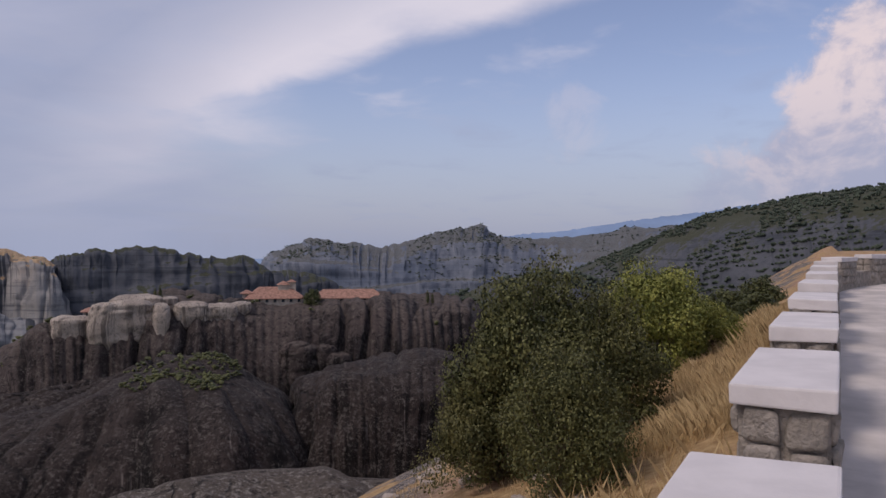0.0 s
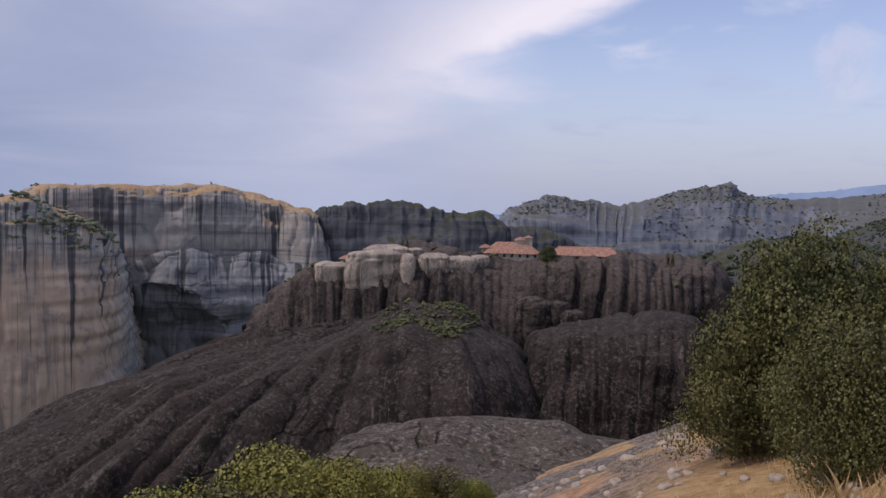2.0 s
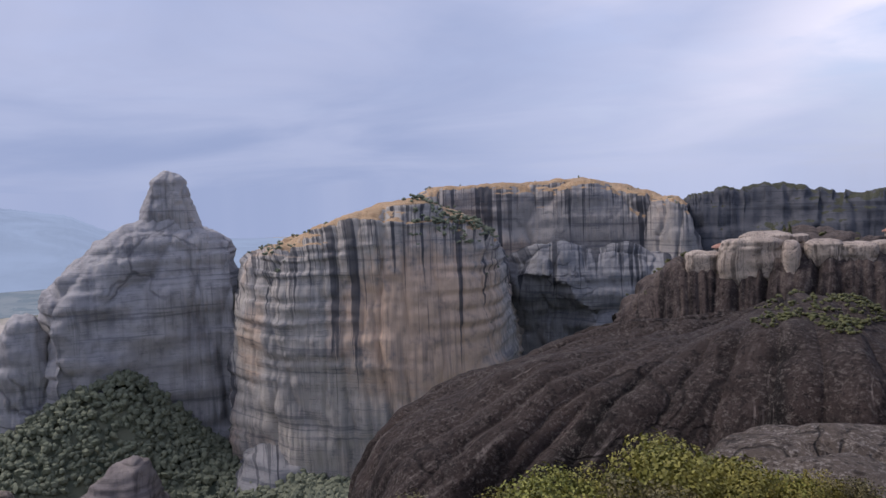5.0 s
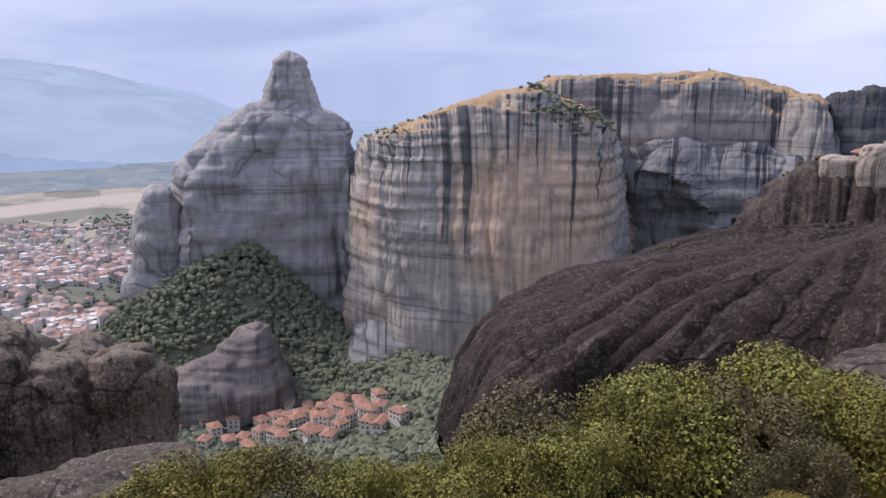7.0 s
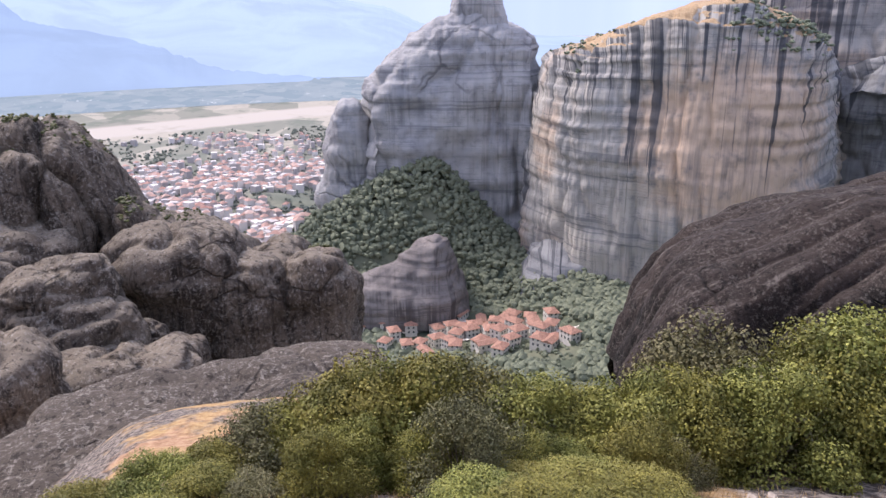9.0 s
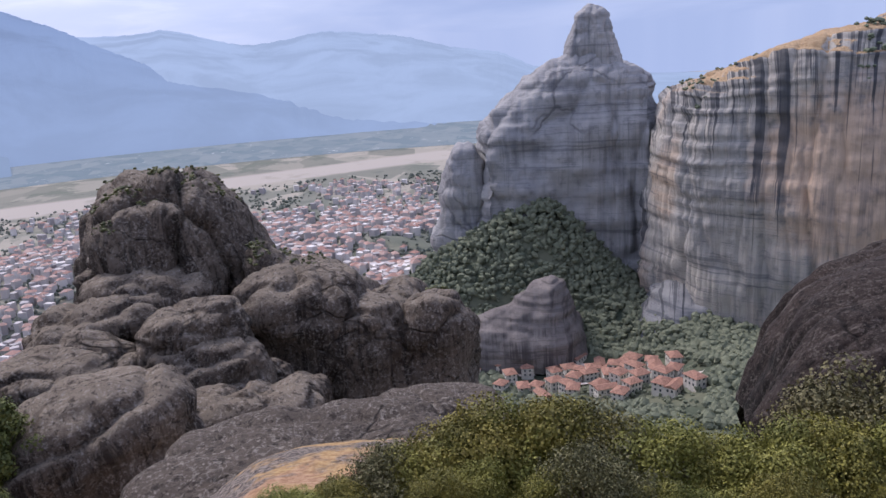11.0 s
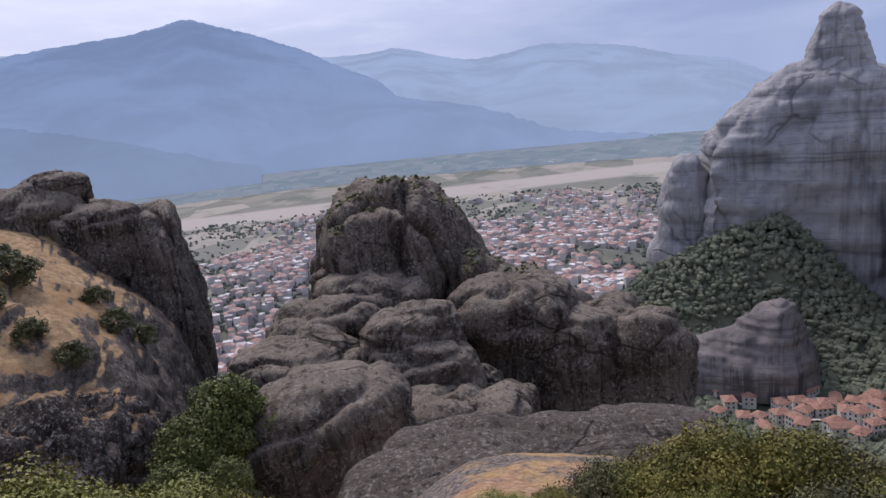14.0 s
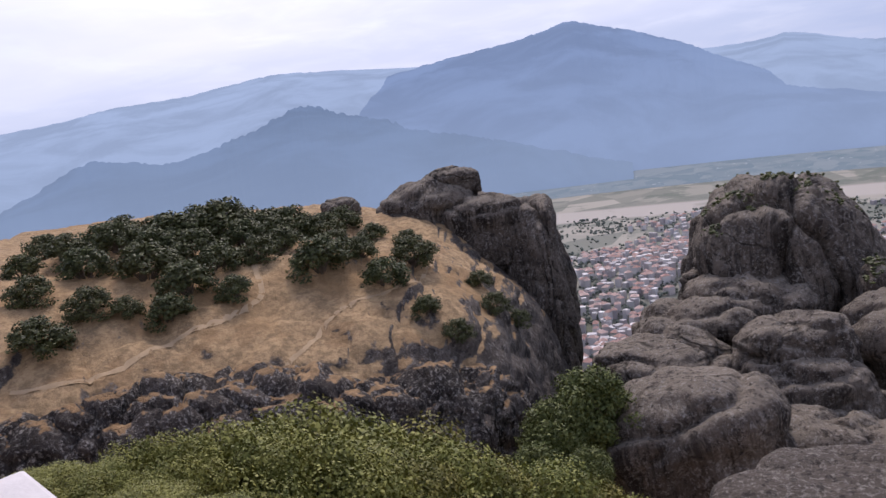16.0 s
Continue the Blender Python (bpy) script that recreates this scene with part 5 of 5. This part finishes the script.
blobs("dome_scrub", a, b, leaf_c, "low green scrub on top of the rock dome", "scrub", trng, 0.7)
a, b = scatter(knob_head, 260, 0.2, 0.55, 0.65, lambda q: q[2] > -13 and vnoise(q[0] / 3, q[1] / 3, 6) > 0.1)
a2, b2 = scatter(knob_shoulder, 260, 0.2, 0.55, 0.6, lambda q: bearing(q) > 87 and q[2] > -19 or vnoise(q[0] / 3, q[1] / 3, 6) > 0.45)
blobs("knob_scrub", a + a2, b + b2, leaf_c, "olive scrub clinging to the rock tops", "scrub", trng, 0.7)
a, b = scatter(mon_rock, 60, 1.2, 3.0, 0.75, lambda q: vnoise(q[0] / 12, q[1] / 12, 2) > 0.2)
blobs("rock_scrub", a, b, leaf_c, "low scrub on the monastery rock", "scrub", trng, 0.7)


# ---- village and town ----
def house_meshes(w, l, h, rise, hip):
    bm = bmesh.new()
    rounded_box(bm, w, l, h + 3, -3, 0.05)
    walls = bm_mesh("wall", bm, plaster)
    o = 0.5
    x, y, r = w / 2 + o, l / 2 + o, (l / 2 - w / 2 * 0.9 if hip else l / 2 + o)
    t = 0.22
    v = [(-x, -y, h), (x, -y, h), (x, y, h), (-x, y, h), (0, -r, h + rise), (0, r, h + rise), (-x, -y, h - t), (x, -y, h - t), (x, y, h - t), (-x, y, h - t)]
    f = [(0, 1, 4), (1, 2, 5, 4), (2, 3, 5), (3, 0, 4, 5), (6, 7, 1, 0), (7, 8, 2, 1), (8, 9, 3, 2), (9, 6, 0, 3), (9, 8, 7, 6)]
    return walls, mesh_of("roof", v, f, tile_red, False)


glass = plain("dark_window_glass", (0.05, 0.06, 0.07), 0.2, 0.1, 1.0, 0.0)
bm = bmesh.new()
rounded_box(bm, 1.1, 0.12, 1.4, 0, 0.02)
window_mesh = bm_mesh("window", bm, glass)
KINDS = [(7, 9.5, 5.2, 1.7, True), (6.8, 8, 5.8, 1.6, True), (6, 12, 3.4, 1.5, False), (7.8, 9, 6.2, 1.9, True)]
MESHES = [house_meshes(*k) for k in KINDS]


def house(az, dist, turn, k, label="white plastered village house with terracotta roof"):
    x, y = polar(az, dist)
    w, l, h, *_ = KINDS[k]
    root = tagged(new("house"), label, "house", "village houses")
    root.matrix_basis = pose(x, y, gz(x, y) + 1.8, 0, 0, turn)
    part("wall", MESHES[k][0], root)
    part("roof", MESHES[k][1], root, "terracotta tiled roof")
    for side in (-1, 1):
        for q in (-0.28, 0.0, 0.28):
            for lvl in ((0.9, 3.7) if h > 5 else (0.9,)):
                part("window", window_mesh, root, m=pose(side * (w / 2 + 0.01), q * l, lvl, 0, 0, 90))
    for lvl in ((0.9, 3.7) if h > 5 else (0.9,)):
        for q in (-0.2, 0.2):
            part("window", window_mesh, root, m=pose(q * w, -l / 2 - 0.01, lvl))


vrng = np.random.default_rng(5)
for az, d in ((74.0, 462), (71.2, 452), (70.8, 470), (68.6, 468), (67.6, 470), (66.2, 428), (66.8, 440), (64.6, 440), (64.2, 428), (63.2, 436), (62.6, 418), (61.3, 424), (60.8, 404), (71.6, 420), (73.4, 424), (69.0, 424), (75.6, 470), (63.8, 402), (60.4, 392), (67.8, 446), (76.2, 505), (80.2, 560), (79.6, 548), (60.5, 375), (58, 372), (62.8, 380), (70, 405), (68, 408), (65.4, 396), (74.6, 410)):
    house(az, d, vrng.uniform(-70, 70) + az, int(vrng.integers(4)))
placed = []
while len(placed) < 24:
    az, d = vrng.uniform(58.5, 76), vrng.uniform(372, 474)
    x, y = polar(az, d)
    if all(math.hypot(x - a, y - b) > 16 for a, b in placed) and abs(d - (372 + (az - 57) * 6.5)) < 44:
        placed.append((x, y))
        house(az, d, vrng.uniform(0, 180), int(vrng.integers(4)))


def track(name, knots, half, mat, label):
    """A paved way laid on the ground along bearings and distances."""
    k = glide(knots, 90)
    xy = np.array([polar(a, d) for a, d in k])
    t = np.gradient(xy, axis=0)
    t /= np.linalg.norm(t, axis=1)[:, None]
    n = np.stack([-t[:, 1], t[:, 0]], 1)
    rows = np.stack([xy + n * o for o in (-half, 0, half)], 1)
    z = ground_z(rows[..., 0], rows[..., 1]).max(axis=1)[:, None] + 0.6 + 0 * rows[..., 0]
    p = np.concatenate([rows, z[..., None]], -1)
    ob = new(name, mesh_of(name, p.reshape(-1, 3), grid_faces(90, 3), mat))
    return tagged(ob, label, "road", kind="structure")


lane_mat = plain("pale_lane", (0.6, 0.55, 0.5), 0.9, 0.12, 0.3, 0.01)
track("village_lane", LANE, 3.8, lane_mat, "pale winding lane through the village")
track("village_street", [(66.5, 414), (67.2, 428), (68, 440), (69, 452)], 2.8, lane_mat, "pale winding lane through the village")


def town(count, region, mat_wall, mat_roof, rng, small=7.0, big=15.0, share=0.7):
    wv, wf, rv, rf = [], [], [], []
    for i in range(count):
        az, d = region(rng)
        x, y = polar(az, d)
        z = gz(x, y)
        w, l, h = rng.uniform(small, big), rng.uniform(small, big), rng.uniform(5, 10)
        a = rng.uniform(0, math.pi)
        ca, sa = math.cos(a), math.sin(a)
        c = [(sx * w / 2, sy * l / 2) for sx, sy in ((-1, -1), (1, -1), (1, 1), (-1, 1))]
        pl = [(x + u * ca - t * sa, y + u * sa + t * ca) for u, t in c]
        n = len(wv)
        wv += [(*q, z - 6) for q in pl] + [(*q, z + h) for q in pl]
        wf += [(n, n + 1, n + 5, n + 4), (n + 1, n + 2, n + 6, n + 5), (n + 2, n + 3, n + 7, n + 6), (n + 3, n, n + 4, n + 7), (n + 4, n + 5, n + 6, n + 7)]
        if rng.random() < share:
            n = len(rv)
            rv += [(x + (q[0] - x) * 1.1, y + (q[1] - y) * 1.1, z + h + 0.05) for q in pl] + [(x, y, z + h + 2.4)]
            rf += [(n, n + 1, n + 4), (n + 1, n + 2, n + 4), (n + 2, n + 3, n + 4), (n + 3, n, n + 4)]
    tagged(new("town_walls", mesh_of("town_walls", wv, wf, mat_wall, False)), "crowded pale town houses on the plain", "town", kind="stuff")
    tagged(new("town_roofs", mesh_of("town_roofs", rv, rf, mat_roof, False)), "terracotta roofs of the crowded town", "town", kind="stuff")


def island(name, a, b):
    def build(net):
        surface(net, net.mix(net.add("ShaderNodeNewGeometry").outputs["Random Per Island"], a, b), 0.9)
    return material(name, build)


def town_region(rng):
    while True:
        az, d = rng.uniform(76, 116), rng.uniform(560, 1330)
        x, y = polar(az, d)
        dense = vnoise(x / 150, y / 150, 8) * 0.6 + (0.75 if d < 1050 else 0.1) - abs(az - 93) / 60
        if rng.random() < dense and not (az < 79 and d < 640):
            return az, d


town(3000, town_region, island("town_plaster", (0.36, 0.33, 0.33), (0.68, 0.64, 0.62)), island("town_tiles", (0.38, 0.22, 0.18), (0.52, 0.38, 0.33)), np.random.default_rng(23), 4.5, 9.0, 0.55)
# town trees in greyed, lightened green, with the distance haze painted in
haze_leaf = leaf_stuff("haze_lifted_town_leaves", (0.1, 0.122, 0.105), (0.18, 0.2, 0.165), 0.95)
pts, siz = [], []
while len(pts) < 6500:
    az, d = trng.uniform(74, 122), trng.uniform(560, 1400)
    x, y = polar(az, d)
    if vnoise(x / 70, y / 70, 4) > 0.0 or trng.random() < 0.22:
        pts.append((x, y, gz(x, y) - 0.5))
        siz.append(trng.uniform(2.5, 5.5))
blobs("town_trees", pts, siz, haze_leaf, "trees between the town's houses and fields", "trees", trng, 0.9)


# ---- monastery on the flat rock ----
def monastery_wing(az, dist, z, length, deep, wall_h, rise, label, cupolas=()):
    x, y = polar(az, dist)
    root = tagged(new("monastery_building"), label, "building", "monastery")
    root.matrix_basis = pose(x, y, z, 0, 0, az)
    bm = bmesh.new()
    rounded_box(bm, length, deep, wall_h + 4, -4, 0.05)
    part("wall", bm_mesh("wall", bm, stone_wall), root)
    o = 0.8
    a, b, r = length / 2 + o, deep / 2 + o, length / 2 - deep * 0.35
    h, t = wall_h + 0.02, 0.25
    v = [(-a, -b, h), (a, -b, h), (a, b, h), (-a, b, h), (-r, 0, h + rise), (r, 0, h + rise), (-a, -b, h - t), (a, -b, h - t), (a, b, h - t), (-a, b, h - t)]
    f = [(0, 1, 5, 4), (1, 2, 5), (2, 3, 4, 5), (3, 0, 4), (6, 7, 1, 0), (7, 8, 2, 1), (8, 9, 3, 2), (9, 6, 0, 3), (9, 8, 7, 6)]
    part("roof", mesh_of("roof", v, f, tile_red, False), root, "terracotta tiled hip roof")
    for k in range(int(length // 3)):
        part("window", window_mesh, root, m=pose(-length / 2 + 1.7 + 3 * k, -deep / 2 - 0.01, max(0.3, wall_h - 2.2)))
    for cx, cw, base, ch in cupolas:
        bm = bmesh.new()
        rounded_box(bm, cw, cw, ch, base, 0.04)
        cup = part("cupola", bm_mesh("cupola", bm, stone_wall), root, m=pose(cx, 0, 0))
        c = cw / 2 + 0.5
        part("cupola_roof", mesh_of("cupola_roof", [(-c, -c, base + ch), (c, -c, base + ch), (c, c, base + ch), (-c, c, base + ch), (0, 0, base + ch + cw * 0.35)], [(0, 1, 4), (1, 2, 4), (2, 3, 4), (3, 0, 4), (3, 2, 1, 0)], tile_red, False), cup, "small tiled pyramid roof")


monastery_wing(12.7, 300, -19.3, 21, 13, 1.8, 4.2, "monastery wing with terracotta hip roof and cupolas", ((3.4, 4.2, 3.6, 3.2), (6.6, 3.0, 4.4, 3.4)))
monastery_wing(7.2, 300, -19.4, 27, 10, 1.7, 3.2, "long low monastery wing with terracotta roof")
monastery_wing(3.9, 298, -20.0, 7.5, 6, 1.6, 1.5, "small tiled monastery outbuilding")
monastery_wing(14.7, 298, -18.6, 3.4, 3.4, 3.0, 1.2, "small square tower with tiled roof")
monastery_wing(25.2, 300, -23.0, 5.5, 5, 1.8, 1.4, "small tiled outbuilding on the terrace")


pale_rock = stone("pale_terrace_rock", (0.1, 0.083, 0.072), (0.3, 0.25, 0.21), (0.44, 0.375, 0.315), 8.0, 2.0, 0, 0.4, relief=0.08)


for i, (az, d, z, w, h) in enumerate(((23.2, 279, -22.0, 21, 10.5), (20.6, 274, -23.0, 5, 11), (26.4, 284, -24.0, 12, 5.5), (18.6, 276, -19.6, 11, 5), (16.6, 278, -20.2, 12, 4.4), (21.8, 284, -16.9, 22, 3.0), (15.2, 284, -19.6, 8, 3.0))):
    boulder(az, d, z, w, h, 10, pale_rock, "pale worn rock ledge beside the monastery", 90 + i, sink=2.6, sq=3.4, rough=0.05)
for i, (az, d, z, w, h) in enumerate(((10.8, 266, -36.5, 13, 9.5), (8.9, 266, -35.2, 7.5, 6.5), (7.9, 264, -38, 9, 6))):
    boulder(az, d, z, w, h, 9, monastery_stone, "rounded dark boulder on the shelf below the rock", 120 + i, sink=2.4, rough=0.06)


def cypress(az, dist, z, high):
    x, y = polar(az, dist)
    root = tagged(new("cypress"), "slender dark cypress on the monastery rock", "tree", "cypresses")
    root.matrix_basis = pose(x, y, z)
    bm = bmesh.new()
    limb(bm, (0, 0, -1.5), (0, 0, high * 0.4), 0.18, 0.1)
    part("trunk", bm_mesh("trunk", bm, bark), root)
    k = 14
    cs = [np.array([0, 0, high * (0.1 + 0.88 * i / k)]) for i in range(k)]
    rs = [high * 0.13 * (1 - (i / k) ** 2) + 0.15 for i in range(k)]
    v, f = leaf_cloud(np.random.default_rng(1), cs, rs, 60, 0.35, 1.6)
    part("crown", mesh_of("crown", v, f, leaf_c, False), root)


for az, h in ((21.06, 6.0), (20.72, 6.5), (1.19, 5.0), (0.8, 4.0), (18.5, 3.4)):
    cypress(az, 296, -18.8 if az > 10 else -19.8, h)
ob = plant("dark", 9.9, 292, 3.1, -20.2, 1.1)
tagged(ob, "dark spreading tree beside the monastery roofs")

# ---- dry grass and loose stones on the slope ----
def dry_grass(count):
    g = np.random.default_rng(11)
    al, s = g.uniform(-5, 26, count * 3), np.abs(g.normal(size=count * 3)) * 2.2 + 0.32
    c, n = math.cos(radians(WALL_DIR)), math.sin(radians(WALL_DIR))
    x, y = -n * al - c * s, c * al - n * s
    ok = (vnoise(x / 1.6, y / 1.6, 2.0) + 0.35 * g.normal(size=x.shape) > -0.05) & (np.hypot(x, y) > 2.2)
    x, y = x[ok][:count], y[ok][:count]
    z = ground_z(x, y)
    m = len(x)
    a = g.uniform(0, 2 * np.pi, m)
    aal, ss = al[ok][:count], s[ok][:count]
    tall = np.clip((aal - 4.0) / 2, 0.0, 1.0) * np.clip(2.6 - ss, 0.0, 1.0)
    h = g.uniform(0.03, 0.09, m) + tall * g.uniform(0.05, 0.3, m) * (0.6 + 0.6 * (vnoise(x / 2.5, y / 2.5, 9) > 0))
    lean = g.normal(size=(m, 2)) * 0.35 * h[:, None]
    w = 0.0010 + 0.0014 * g.random(m)
    v = np.stack([np.stack([x - np.cos(a) * w, y - np.sin(a) * w, z - 0.03], 1), np.stack([x + np.cos(a) * w, y + np.sin(a) * w, z - 0.03], 1),
                  np.stack([x + lean[:, 0] * 0.5 + np.cos(a) * w * 0.7, y + lean[:, 1] * 0.5 + np.sin(a) * w * 0.7, z + h * 0.6], 1), np.stack([x + lean[:, 0], y + lean[:, 1], z + h], 1)], 1).reshape(-1, 3)
    f = np.arange(4 * m).reshape(-1, 4)
    tagged(new("dry_grass", mesh_of("dry_grass", v, f, leaf_stuff("straw", (0.36, 0.25, 0.12), (0.66, 0.5, 0.27)), False)), "tall golden dry grass beside the parapet", "grass", kind="stuff")


dry_grass(170000)
pale_stone = plain("pale_loose_stone", (0.36, 0.3, 0.25), 0.9, 0.2, 8.0, 0.01)
srng = np.random.default_rng(2)
spots = [(srng.uniform(70, 96), srng.uniform(3.9, 4.9)) for i in range(22)] + [(srng.uniform(36, 56), srng.uniform(4.2, 6.5)) for i in range(16)] + [(srng.uniform(-14, 18), srng.uniform(6, 15)) for i in range(150)]
proto_stone = None
for az, d in spots:
    x, y = polar(az, d)
    s = srng.uniform(0.012, 0.05) * (1 + d / 10)
    m = pose(x, y, gz(x, y) + 0.01, 0, 0, srng.uniform(0, 360))
    if proto_stone is None:
        proto_stone = boulder(az, d, 0, 2.0, 1.0, 1.4, pale_stone, "pale loose stone on the dry slope", 77, name="loose_stone", sink=1.0, sq=3.4, rough=0.14, grain=(14, 9))
        tagged(proto_stone, group="loose stones")
        ob = proto_stone
        ob.matrix_basis = m
    else:
        ob = copy_thing(proto_stone, m)
    ob.scale = (s, s, s)
